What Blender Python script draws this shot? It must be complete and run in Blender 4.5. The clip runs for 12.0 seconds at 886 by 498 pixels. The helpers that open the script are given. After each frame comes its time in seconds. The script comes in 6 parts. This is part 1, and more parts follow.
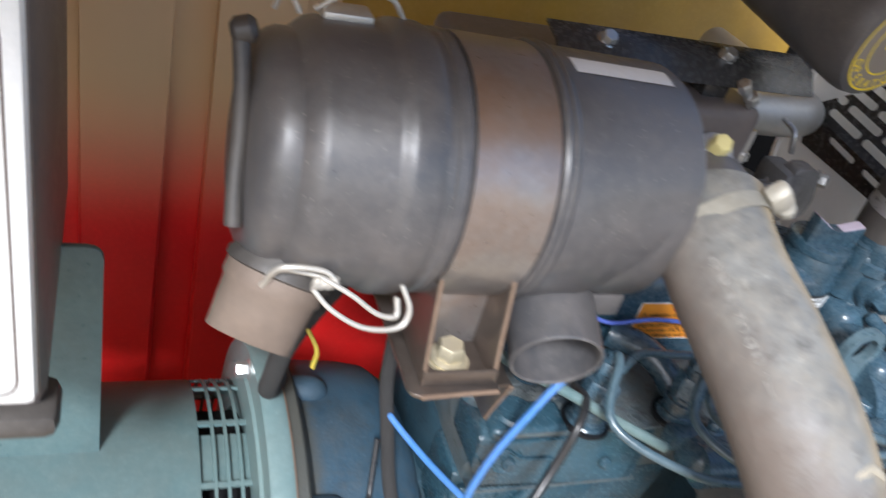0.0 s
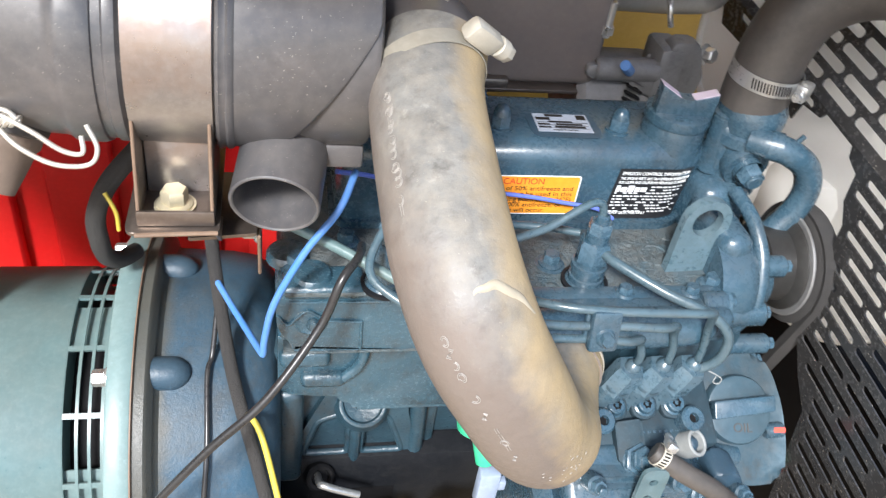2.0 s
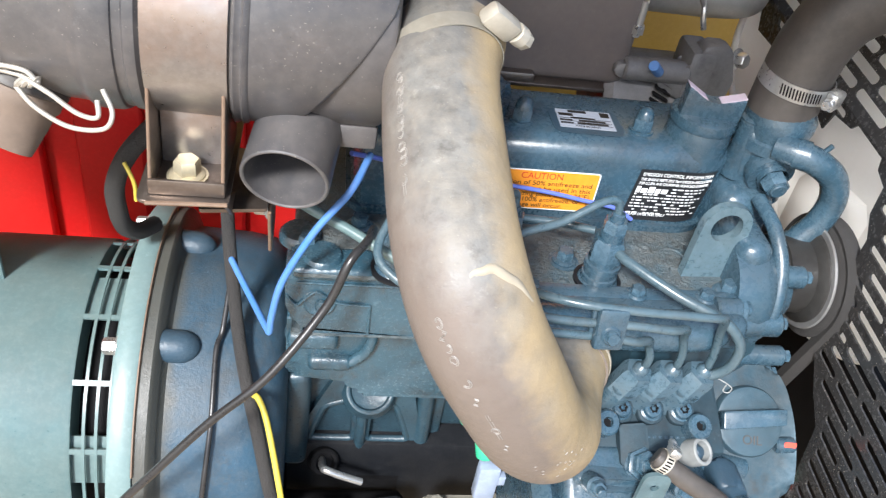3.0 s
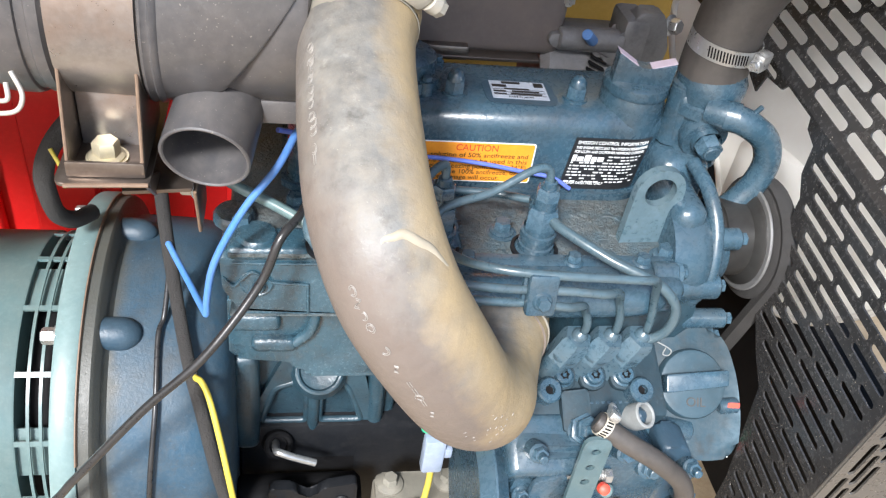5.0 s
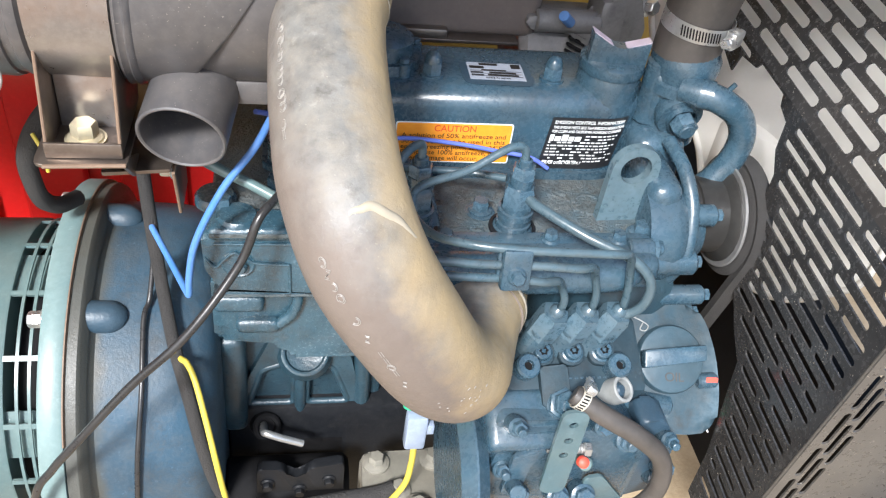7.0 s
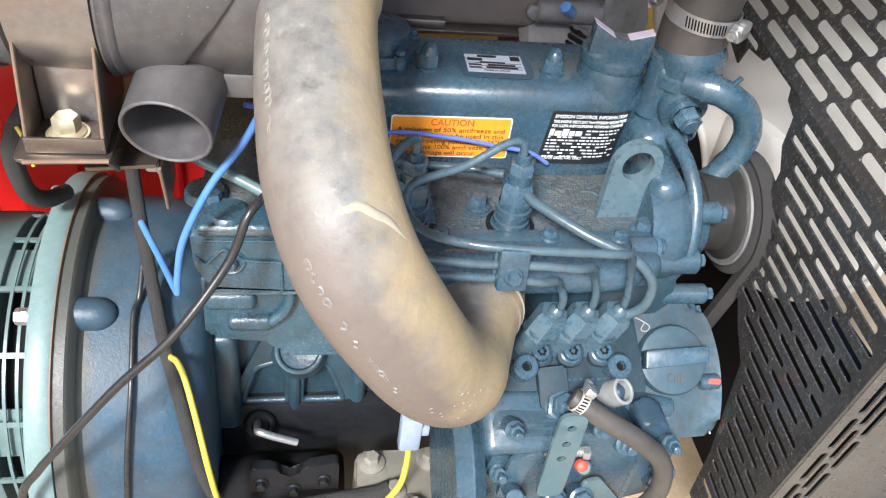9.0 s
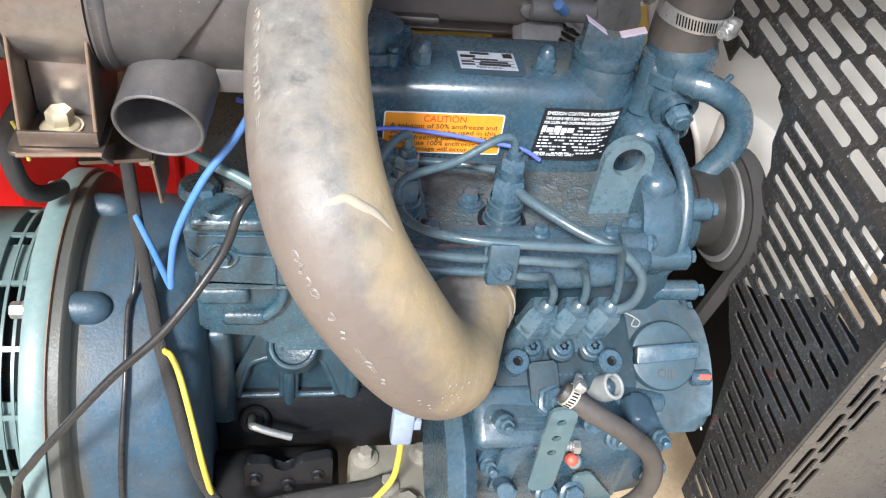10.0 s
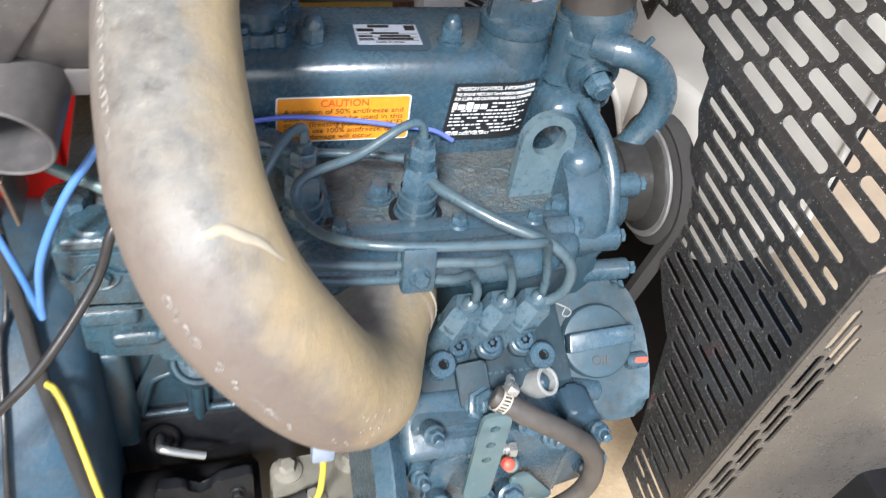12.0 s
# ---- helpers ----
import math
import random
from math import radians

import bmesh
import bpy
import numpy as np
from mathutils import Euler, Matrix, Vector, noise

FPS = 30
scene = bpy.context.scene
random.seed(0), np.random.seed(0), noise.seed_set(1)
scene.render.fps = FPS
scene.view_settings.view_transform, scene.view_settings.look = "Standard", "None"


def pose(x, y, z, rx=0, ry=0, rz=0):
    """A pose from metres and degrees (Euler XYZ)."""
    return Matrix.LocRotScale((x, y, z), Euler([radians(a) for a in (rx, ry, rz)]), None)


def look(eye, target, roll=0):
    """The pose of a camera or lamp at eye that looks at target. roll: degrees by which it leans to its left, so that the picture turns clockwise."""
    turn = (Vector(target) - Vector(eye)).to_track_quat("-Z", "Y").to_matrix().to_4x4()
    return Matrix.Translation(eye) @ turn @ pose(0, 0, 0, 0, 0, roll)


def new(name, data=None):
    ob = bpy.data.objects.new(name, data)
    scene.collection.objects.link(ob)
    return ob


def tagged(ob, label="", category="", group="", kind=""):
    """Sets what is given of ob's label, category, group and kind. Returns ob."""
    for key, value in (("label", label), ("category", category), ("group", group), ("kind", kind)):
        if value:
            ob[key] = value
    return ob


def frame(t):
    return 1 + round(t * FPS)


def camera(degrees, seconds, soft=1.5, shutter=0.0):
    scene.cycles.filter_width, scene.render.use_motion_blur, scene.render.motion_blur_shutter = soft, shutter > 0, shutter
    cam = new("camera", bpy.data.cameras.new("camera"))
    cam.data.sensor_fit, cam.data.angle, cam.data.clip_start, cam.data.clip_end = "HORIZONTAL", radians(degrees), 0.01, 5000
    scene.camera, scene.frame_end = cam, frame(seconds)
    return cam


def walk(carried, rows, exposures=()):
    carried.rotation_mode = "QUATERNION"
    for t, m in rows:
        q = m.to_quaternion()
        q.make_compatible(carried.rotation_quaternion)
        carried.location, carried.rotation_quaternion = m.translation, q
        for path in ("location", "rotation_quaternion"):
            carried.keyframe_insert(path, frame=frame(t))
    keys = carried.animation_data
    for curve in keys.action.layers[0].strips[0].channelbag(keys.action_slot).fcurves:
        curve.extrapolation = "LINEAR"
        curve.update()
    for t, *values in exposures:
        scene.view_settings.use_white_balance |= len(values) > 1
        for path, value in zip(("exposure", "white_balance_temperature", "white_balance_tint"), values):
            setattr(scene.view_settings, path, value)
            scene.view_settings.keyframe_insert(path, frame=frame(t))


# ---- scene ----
cam = camera(56.09, 12.0, 1.2, 0.5)
ROWS = [
    # seconds, eye, target, roll
    (0.0, (-0.6097, -0.3284, 1.1510), (-0.3871, 0.1220, 0.8230), 16.78),
    (0.5, (-0.5479, -0.4202, 1.1607), (-0.3268, 0.0308, 0.8326), 14.86),
    (1.0, (-0.4682, -0.4488, 1.1620), (-0.2498, -0.0181, 0.8059), 10.34),
    (1.5, (-0.3808, -0.4763, 1.1532), (-0.2134, -0.0321, 0.7862), 7.39),
    (2.0, (-0.3350, -0.4582, 1.1579), (-0.2142, -0.0026, 0.7866), 9.19),
    (2.5, (-0.3217, -0.4635, 1.1533), (-0.2236, -0.0033, 0.7810), 10.29),
    (3.0, (-0.3137, -0.4664, 1.1487), (-0.2184, -0.0059, 0.7761), 10.67),
    (3.5, (-0.2905, -0.4711, 1.1518), (-0.1887, -0.0116, 0.7798), 10.44),
    (5.5, (-0.2734, -0.4802, 1.1428), (-0.1633, -0.0287, 0.7633), 9.50),
    (6.0, (-0.2696, -0.4830, 1.1435), (-0.1590, -0.0327, 0.7627), 9.41),
    (6.5, (-0.2647, -0.4886, 1.1423), (-0.1542, -0.0382, 0.7617), 9.21),
    (7.0, (-0.2586, -0.4976, 1.1435), (-0.1491, -0.0469, 0.7628), 8.87),
    (9.0, (-0.2475, -0.4793, 1.1372), (-0.1413, -0.0330, 0.7504), 8.95),
    (9.5, (-0.2436, -0.4812, 1.1363), (-0.1381, -0.0347, 0.7496), 8.97),
    (10.0, (-0.2397, -0.4878, 1.1377), (-0.1349, -0.0408, 0.7514), 9.01),
    (10.5, (-0.2339, -0.4921, 1.1381), (-0.1277, -0.0469, 0.7502), 8.98),
    (11.0, (-0.2279, -0.4937, 1.1349), (-0.1156, -0.0541, 0.7424), 9.09),
    (11.5, (-0.2215, -0.4783, 1.1304), (-0.0915, -0.0496, 0.7313), 9.66),
    (12.0, (-0.2157, -0.4160, 1.1221), (-0.0589, -0.0021, 0.7171), 9.91),
]
EXPOSURES = [(0.0, 1.00, 5950, 10), (0.5, 1.30, 6180, 10), (1.0, 1.42, 6280, 10), (12.0, 1.42, 6280, 10)]
walk(cam, [(t, look(eye, target, roll)) for t, eye, target, roll in ROWS], EXPOSURES)

# ---------- light ----------
world = bpy.data.worlds.new("sky")
scene.world = world
world.use_nodes = True
wn = world.node_tree
sky = wn.nodes.new("ShaderNodeTexSky")
sky.sky_type = 'NISHITA'
sky.sun_disc = False
sky.sun_elevation = radians(41)
sky.sun_rotation = radians(215)
sky.dust_density = 2.0
wn.nodes["Background"].inputs[1].default_value = 0.115
wn.links.new(sky.outputs[0], wn.nodes["Background"].inputs[0])
sun = new("sun", bpy.data.lights.new("sun", 'SUN'))
sun.data.energy = 3.0
sun.data.angle = radians(10)
sun.data.color = (1.0, 0.985, 0.965)
sun.matrix_world = look((-1.2, -2.4, 3.0), (0, 0, 0.6))


# ---------- materials ----------
def surface(name, base, alt=None, rough=0.5, metal=0.0, dust=0.0, dust_col=(0.33, 0.26, 0.18), up=0.0,
            bump=0.25, scale=14.0, fine=160.0, rust=0.0, rust_col=(0.16, 0.06, 0.025), spec=0.5, flecks=0.0, grime=0.0, scuff=0.0, patch=(0.30, 0.72), grime_col=(0.018, 0.018, 0.018), edge=0.0):
    """Painted or moulded surface: two scales of tone, dust lying on it, rust spots, fine relief."""
    m = bpy.data.materials.new(name)
    m.use_nodes = True
    nt = m.node_tree
    N, L = nt.nodes, nt.links
    b = N["Principled BSDF"]
    b.inputs["Metallic"].default_value = metal
    b.inputs["Specular IOR Level"].default_value = spec
    tc = N.new("ShaderNodeTexCoord")

    def noise_node(s, detail=8.0, r=0.66):
        n = N.new("ShaderNodeTexNoise")
        n.inputs["Scale"].default_value = s
        n.inputs["Detail"].default_value = detail
        n.inputs["Roughness"].default_value = r
        L.new(tc.outputs["Object"], n.inputs["Vector"])
        return n.outputs["Fac"]

    def ramp(sock, a, c):
        r = N.new("ShaderNodeMapRange")
        r.inputs["From Min"].default_value = a
        r.inputs["From Max"].default_value = c
        L.new(sock, r.inputs["Value"])
        return r.outputs["Result"]

    def math(op, a, c):
        r = N.new("ShaderNodeMath")
        r.operation = op
        for k, v in ((0, a), (1, c)):
            if isinstance(v, (int, float)):
                r.inputs[k].default_value = v
            else:
                L.new(v, r.inputs[k])
        return r.outputs[0]

    def mix(f, a, c):
        r = N.new("ShaderNodeMix")
        r.data_type = 'RGBA'
        for k, v in ((0, f), (6, a), (7, c)):
            if isinstance(v, (int, float)):
                r.inputs[k].default_value = v
            elif isinstance(v, tuple):
                r.inputs[k].default_value = (*v, 1.0)
            else:
                L.new(v, r.inputs[k])
        return r.outputs[2]

    big, small = noise_node(scale), noise_node(fine, 6.0, 0.65)
    alt = alt or tuple(c * 0.72 for c in base)
    col = mix(ramp(big, 0.36, 0.66), base, alt)
    col = mix(math('MULTIPLY', ramp(small, 0.45, 0.75), 0.35), col, tuple(min(1.0, c * 1.35 + 0.01) for c in base))
    rgh = None
    if grime:
        gn = math('ADD', math('MULTIPLY', noise_node(scale * 2.9, 8.0, 0.68), 0.75), math('MULTIPLY', small, 0.25))
        col = mix(math('MULTIPLY', ramp(gn, 0.50, 0.66), grime), col, grime_col)
    if scuff:
        sn = noise_node(95.0, 8.0, 0.72)
        col = mix(math('MULTIPLY', ramp(sn, 0.60, 0.72), scuff), col, tuple(min(1.0, c * 1.9 + 0.07) for c in base))
    if rust:
        rf = math('MULTIPLY', ramp(math('ADD', math('MULTIPLY', noise_node(scale * 2.3), 0.65), math('MULTIPLY', small, 0.35)), 0.70 - 0.25 * rust, 0.80 - 0.2 * rust), 0.85)
        col = mix(rf, col, rust_col)
    if dust or up:
        d = ramp(math('ADD', math('MULTIPLY', noise_node(scale * 1.7, 6.0, 0.7), 0.7), math('MULTIPLY', small, 0.3)), *patch)
        d = math('MULTIPLY', d, dust)
        if up:
            g = N.new("ShaderNodeNewGeometry")
            s = N.new("ShaderNodeSeparateXYZ")
            L.new(g.outputs["Normal"], s.inputs[0])
            u = math('MULTIPLY', ramp(s.outputs["Z"], 0.25, 1.0), up)
            d = math('ADD', d, math('MULTIPLY', u, ramp(big, 0.2, 0.6)))
        d = math('MINIMUM', d, 1.0)
        col = mix(d, col, dust_col)
        rgh = math('ADD', rough, math('MULTIPLY', d, 0.35))
    if edge:
        ge = N.new("ShaderNodeNewGeometry")
        ef = math('MULTIPLY', ramp(ge.outputs["Pointiness"], 0.60, 0.78), math('ADD', ramp(small, 0.30, 0.60), 0.25))
        col = mix(math('MINIMUM', math('MULTIPLY', ef, edge), 1.0), col, tuple(min(1.0, c * 2.0 + 0.08) for c in base))
    if flecks:
        v = noise_node(520.0, 2.0, 0.5)
        col = mix(math('MULTIPLY', ramp(v, 0.70, 0.74), flecks), col, (0.55, 0.50, 0.42))
    L.new(col, b.inputs["Base Color"])
    rr = math('ADD', rgh if rgh is not None else rough, math('MULTIPLY', math('SUBTRACT', small, 0.5), 0.25))
    L.new(rr, b.inputs["Roughness"])
    if bump:
        bp = N.new("ShaderNodeBump")
        bp.inputs["Strength"].default_value = bump
        bp.inputs["Distance"].default_value = 0.0015 if bump < 0.75 else 0.003
        L.new(math('ADD', small, math('MULTIPLY', big, 0.8)), bp.inputs["Height"])
        L.new(bp.outputs[0], b.inputs["Normal"])
    return m


def plain(name, base, rough=0.5, metal=0.0):
    m = bpy.data.materials.new(name)
    m.use_nodes = True
    b = m.node_tree.nodes["Principled BSDF"]
    b.inputs["Base Color"].default_value = (*base, 1)
    b.inputs["Roughness"].default_value = rough
    b.inputs["Metallic"].default_value = metal
    return m


BLUE = (0.024, 0.072, 0.112)
M_blue = surface("engine_paint", BLUE, (0.015, 0.048, 0.076), rough=0.24, dust=0.2, up=0.05, dust_col=(0.185, 0.180, 0.160), bump=0.15, scale=12, fine=210, grime=0.45, scuff=0.25, rust=0.05, spec=0.75, edge=0.8)
# Paler copy of the engine paint for the union nuts, worn at edges.
M_union = surface("pale_worn_union_paint", (0.040, 0.090, 0.126), (0.028, 0.064, 0.092), rough=0.26, dust=0.25, dust_col=(0.20, 0.195, 0.175), bump=0.12, scale=30, fine=230, grime=0.35, scuff=0.5, spec=0.7, edge=1.0)
M_eye = surface("worn_eye_paint", (0.040, 0.085, 0.112), (0.055, 0.105, 0.130), rough=0.26, dust=0.3, dust_col=(0.24, 0.235, 0.21), bump=0.12, scuff=0.7, edge=0.9)
M_cast = surface("cast_paint", (0.020, 0.068, 0.100), (0.011, 0.039, 0.060), rough=0.23, dust=0.12, up=0.06, dust_col=(0.17, 0.185, 0.18), bump=0.5, fine=260, grime=0.65, scuff=0.5, rust=0.12, spec=0.9, edge=0.75)
M_head = surface("dirty_head_paint", (0.055, 0.094, 0.116), (0.095, 0.105, 0.104), rough=0.34, dust=0.26, up=0.05, dust_col=(0.20, 0.185, 0.155), bump=1.0, scale=34, fine=230, rust=0.30, grime=0.85, scuff=0.6, patch=(0.44, 0.66), edge=0.7)
M_bell = surface("dark_blue_paint", (0.026, 0.066, 0.106), (0.018, 0.046, 0.074), rough=0.38, dust=0.22, up=0.05, dust_col=(0.11, 0.105, 0.09), bump=0.3, fine=300, scale=9, rust=0.12, grime=0.45, scuff=0.35, spec=0.5, edge=0.4)


def stain_band(m, lo, hi, col, amount):
    """Dirt settled in a groove between two places along x, ragged at its sides."""
    nt = m.node_tree
    N, L = nt.nodes, nt.links
    b = N["Principled BSDF"]
    src = b.inputs["Base Color"].links[0].from_socket
    tc = N.new("ShaderNodeTexCoord")
    n = N.new("ShaderNodeTexNoise")
    n.inputs["Scale"].default_value = 28.0
    n.inputs["Detail"].default_value = 6.0
    L.new(tc.outputs["Object"], n.inputs["Vector"])
    s = N.new("ShaderNodeSeparateXYZ")
    L.new(tc.outputs["Object"], s.inputs[0])
    a = N.new("ShaderNodeMath")
    a.operation = 'MULTIPLY_ADD'
    a.inputs[1].default_value = 0.03
    L.new(n.outputs["Fac"], a.inputs[0])
    L.new(s.outputs["X"], a.inputs[2])
    r = N.new("ShaderNodeMapRange")
    r.interpolation_type = 'SMOOTHSTEP'
    r.inputs["From Min"].default_value = hi + 0.015
    r.inputs["From Max"].default_value = lo + 0.015
    r.inputs["To Max"].default_value = amount
    L.new(a.outputs[0], r.inputs["Value"])
    mx = N.new("ShaderNodeMix")
    mx.data_type = 'RGBA'
    mx.inputs[7].default_value = (*col, 1)
    L.new(r.outputs[0], mx.inputs[0])
    L.new(src, mx.inputs[6])
    L.new(mx.outputs[2], b.inputs["Base Color"])
    return m


M_gen = surface("generator_paint", (0.098, 0.168, 0.175), (0.080, 0.140, 0.148), rough=0.30, dust=0.14, up=0.05, bump=0.08, scuff=0.14, grime=0.10)
M_genlight = surface("flange_paint", (0.150, 0.232, 0.236), (0.125, 0.195, 0.200), rough=0.38, dust=0.14, bump=0.12, rust=0.14, scuff=0.3, edge=0.4)
M_plastic = surface("black_plastic", (0.066, 0.066, 0.071), (0.083, 0.078, 0.077), rough=0.33, dust=0.42, up=0.0, dust_col=(0.165, 0.142, 0.128), bump=0.07, scale=7, fine=120, flecks=0.25, scuff=0.3, patch=(0.42, 0.64), spec=0.65)
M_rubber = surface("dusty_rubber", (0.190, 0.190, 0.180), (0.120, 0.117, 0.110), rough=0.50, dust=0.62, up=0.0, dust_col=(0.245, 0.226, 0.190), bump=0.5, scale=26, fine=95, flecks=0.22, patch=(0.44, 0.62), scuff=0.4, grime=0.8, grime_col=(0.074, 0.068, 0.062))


def tint_side(m, way, lo, hi, col, amount, scale=18.0):
    """Lay a colour on the side of a thing that faces a given way, broken up by noise."""
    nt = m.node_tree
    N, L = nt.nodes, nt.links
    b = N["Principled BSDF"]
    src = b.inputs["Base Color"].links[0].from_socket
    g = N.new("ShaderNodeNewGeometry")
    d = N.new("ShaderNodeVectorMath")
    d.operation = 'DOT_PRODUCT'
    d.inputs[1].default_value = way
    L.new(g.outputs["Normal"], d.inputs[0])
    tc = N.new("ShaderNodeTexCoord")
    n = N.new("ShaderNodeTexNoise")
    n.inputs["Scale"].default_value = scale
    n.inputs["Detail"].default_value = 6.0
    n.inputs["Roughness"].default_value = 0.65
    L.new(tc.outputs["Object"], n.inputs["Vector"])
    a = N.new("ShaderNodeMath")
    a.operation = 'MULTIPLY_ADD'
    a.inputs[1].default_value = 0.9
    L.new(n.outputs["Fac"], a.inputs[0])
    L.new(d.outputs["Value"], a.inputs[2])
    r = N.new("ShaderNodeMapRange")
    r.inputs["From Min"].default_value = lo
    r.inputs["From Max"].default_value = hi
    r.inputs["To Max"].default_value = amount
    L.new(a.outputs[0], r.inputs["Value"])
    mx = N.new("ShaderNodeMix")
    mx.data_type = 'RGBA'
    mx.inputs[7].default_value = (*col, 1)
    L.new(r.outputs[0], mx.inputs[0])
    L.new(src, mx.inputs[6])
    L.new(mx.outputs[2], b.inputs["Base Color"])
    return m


# Hose: darker brown on faces turned down, tan on faces turned right.
tint_side(M_rubber, (-0.35, -0.55, -0.75), 0.22, 0.92, (0.150, 0.120, 0.102), 0.88, 40.0)
tint_side(M_rubber, (0.96, 0.10, -0.05), 0.50, 1.15, (0.39, 0.295, 0.165), 0.95, 30.0)
M_hose = surface("hose_rubber", (0.034, 0.032, 0.031), (0.046, 0.041, 0.038), rough=0.42, dust=0.5, dust_col=(0.135, 0.118, 0.102), bump=0.15, scuff=0.3)
M_valve = surface("valve_rubber", (0.11, 0.085, 0.07), (0.15, 0.115, 0.09), rough=0.6, dust=0.45, dust_col=(0.27, 0.20, 0.15), bump=0.15)
M_steel = surface("zinc_steel", (0.52, 0.53, 0.53), (0.42, 0.42, 0.41), rough=0.28, metal=0.75, dust=0.15, dust_col=(0.36, 0.33, 0.28), bump=0.08)
M_oldsteel = surface("dusty_clamp_steel", (0.50, 0.475, 0.41), (0.38, 0.35, 0.29), rough=0.45, metal=0.25, dust=0.35, dust_col=(0.48, 0.43, 0.34), bump=0.1)
M_clampdust = surface("dust_coated_band", (0.30, 0.29, 0.25), (0.24, 0.22, 0.18), rough=0.5, metal=0.2, dust=0.4, dust_col=(0.36, 0.32, 0.25), bump=0.1)
M_wire = surface("wire_steel", (0.62, 0.60, 0.55), (0.5, 0.47, 0.42), rough=0.35, metal=0.5, dust=0.25, bump=0.08)
M_saddle = surface("worn_strap_steel", (0.37, 0.355, 0.35), (0.27, 0.255, 0.25), rough=0.30, metal=0.75, dust=0.16, dust_col=(0.20, 0.145, 0.10), bump=0.08, rust=0.12, rust_col=(0.24, 0.12, 0.06), scuff=0.2, edge=0.3)
# Orange-brown on the strap's upper front: reflected ground put into colour.
tint_side(M_saddle, (0.0, -0.75, 0.66), 1.10, 1.5, (0.36, 0.20, 0.11), 0.55, 16.0)
M_zinc = surface("yellow_zinc", (0.60, 0.52, 0.33), (0.55, 0.50, 0.38), rough=0.35, metal=0.6, dust=0.3, dust_col=(0.5, 0.44, 0.32), bump=0.1)
M_black = surface("black_painted_steel", (0.019, 0.019, 0.020), (0.028, 0.027, 0.027), rough=0.23, dust=0.14, up=0.05, dust_col=(0.11, 0.106, 0.10), bump=0.12, fine=190, flecks=0.9, scuff=0.55, edge=0.6)
M_brk = surface("bracket_steel", (0.22, 0.190, 0.170), (0.16, 0.13, 0.11), rough=0.34, metal=0.85, dust=0.18, dust_col=(0.20, 0.15, 0.11), bump=0.08, rust=0.16, rust_col=(0.24, 0.12, 0.06), scuff=0.1)
M_muf = surface("muffler_steel", (0.115, 0.102, 0.098), (0.145, 0.120, 0.110), rough=0.36, dust=0.35, dust_col=(0.21, 0.165, 0.14), bump=0.15, rust=0.15, scuff=0.2, edge=0.3)
M_mount = surface("grimy_mount", (0.17, 0.165, 0.14), (0.12, 0.11, 0.095), rough=0.6, dust=0.35, dust_col=(0.26, 0.23, 0.17), bump=0.3, rust=0.25, edge=0.4)
M_pipe = surface("aluminised_pipe", (0.55, 0.56, 0.55), (0.45, 0.45, 0.43), rough=0.4, metal=0.7, dust=0.2, bump=0.1)
M_alu = surface("alternator_alloy", (0.22, 0.22, 0.225), (0.14, 0.14, 0.145), rough=0.5, metal=0.3, dust=0.3, dust_col=(0.18, 0.165, 0.15), bump=0.3, grime=0.5)
M_pulley = surface("worn_pulley_steel", (0.045, 0.045, 0.044), (0.028, 0.027, 0.026), rough=0.36, metal=0.4, dust=0.2, dust_col=(0.08, 0.074, 0.066), bump=0.15, grime=0.4)
M_rim = surface("rubbed_rim_steel", (0.27, 0.28, 0.29), (0.20, 0.20, 0.20), rough=0.35, metal=0.5, dust=0.15, bump=0.08)
M_copper = surface("bare_rusty_edge", (0.17, 0.11, 0.075), (0.12, 0.075, 0.05), rough=0.55, metal=0.0, dust=0.2, bump=0.1)
M_yellow = surface("canopy_yellow", (0.42, 0.25, 0.02), (0.34, 0.19, 0.015), rough=0.45, dust=0.2, bump=0.08, scale=5)
M_tan = surface("dusty_floor", (0.42, 0.32, 0.20), (0.30, 0.21, 0.12), rough=0.8, dust=0.4, dust_col=(0.5, 0.42, 0.30), bump=0.5, scale=22, rust=0.3)
M_earth = surface("dry_earth", (0.36, 0.27, 0.18), (0.27, 0.20, 0.13), rough=0.9, bump=0.6, scale=3)
M_white = surface("white_plastic", (0.90, 0.885, 0.84), (0.86, 0.84, 0.79), rough=0.4, dust=0.1, dust_col=(0.5, 0.43, 0.33), bump=0.05, scale=6)


def let_through(m, share, col):
    """Thin plastic that lets part of the light through."""
    nt = m.node_tree
    N, L = nt.nodes, nt.links
    out = N["Material Output"]
    tr = N.new("ShaderNodeBsdfTranslucent")
    tr.inputs["Color"].default_value = (*col, 1)
    mx = N.new("ShaderNodeMixShader")
    mx.inputs[0].default_value = share
    L.new(N["Principled BSDF"].outputs[0], mx.inputs[1])
    L.new(tr.outputs[0], mx.inputs[2])
    L.new(mx.outputs[0], out.inputs["Surface"])
    return m


let_through(M_white, 0.35, (0.93, 0.90, 0.84))
M_panelwhite = surface("panel_white", (0.80, 0.80, 0.78), (0.74, 0.74, 0.72), rough=0.35, bump=0.03, dust=0.08)
M_dark = surface("dark_void", (0.006, 0.006, 0.007), spec=0.2, rough=0.8, bump=0.1)
M_sump = surface("near_black_sump", (0.006, 0.007, 0.009), (0.010, 0.011, 0.013), rough=0.5, dust=0.0, bump=0.3, grime=0.3, spec=0.2)
M_front = surface("dusty_front_sheet", (0.050, 0.048, 0.046), (0.078, 0.072, 0.064), rough=0.27, dust=0.22, dust_col=(0.15, 0.14, 0.125), bump=0.12, flecks=0.7, scuff=0.5, edge=0.4)
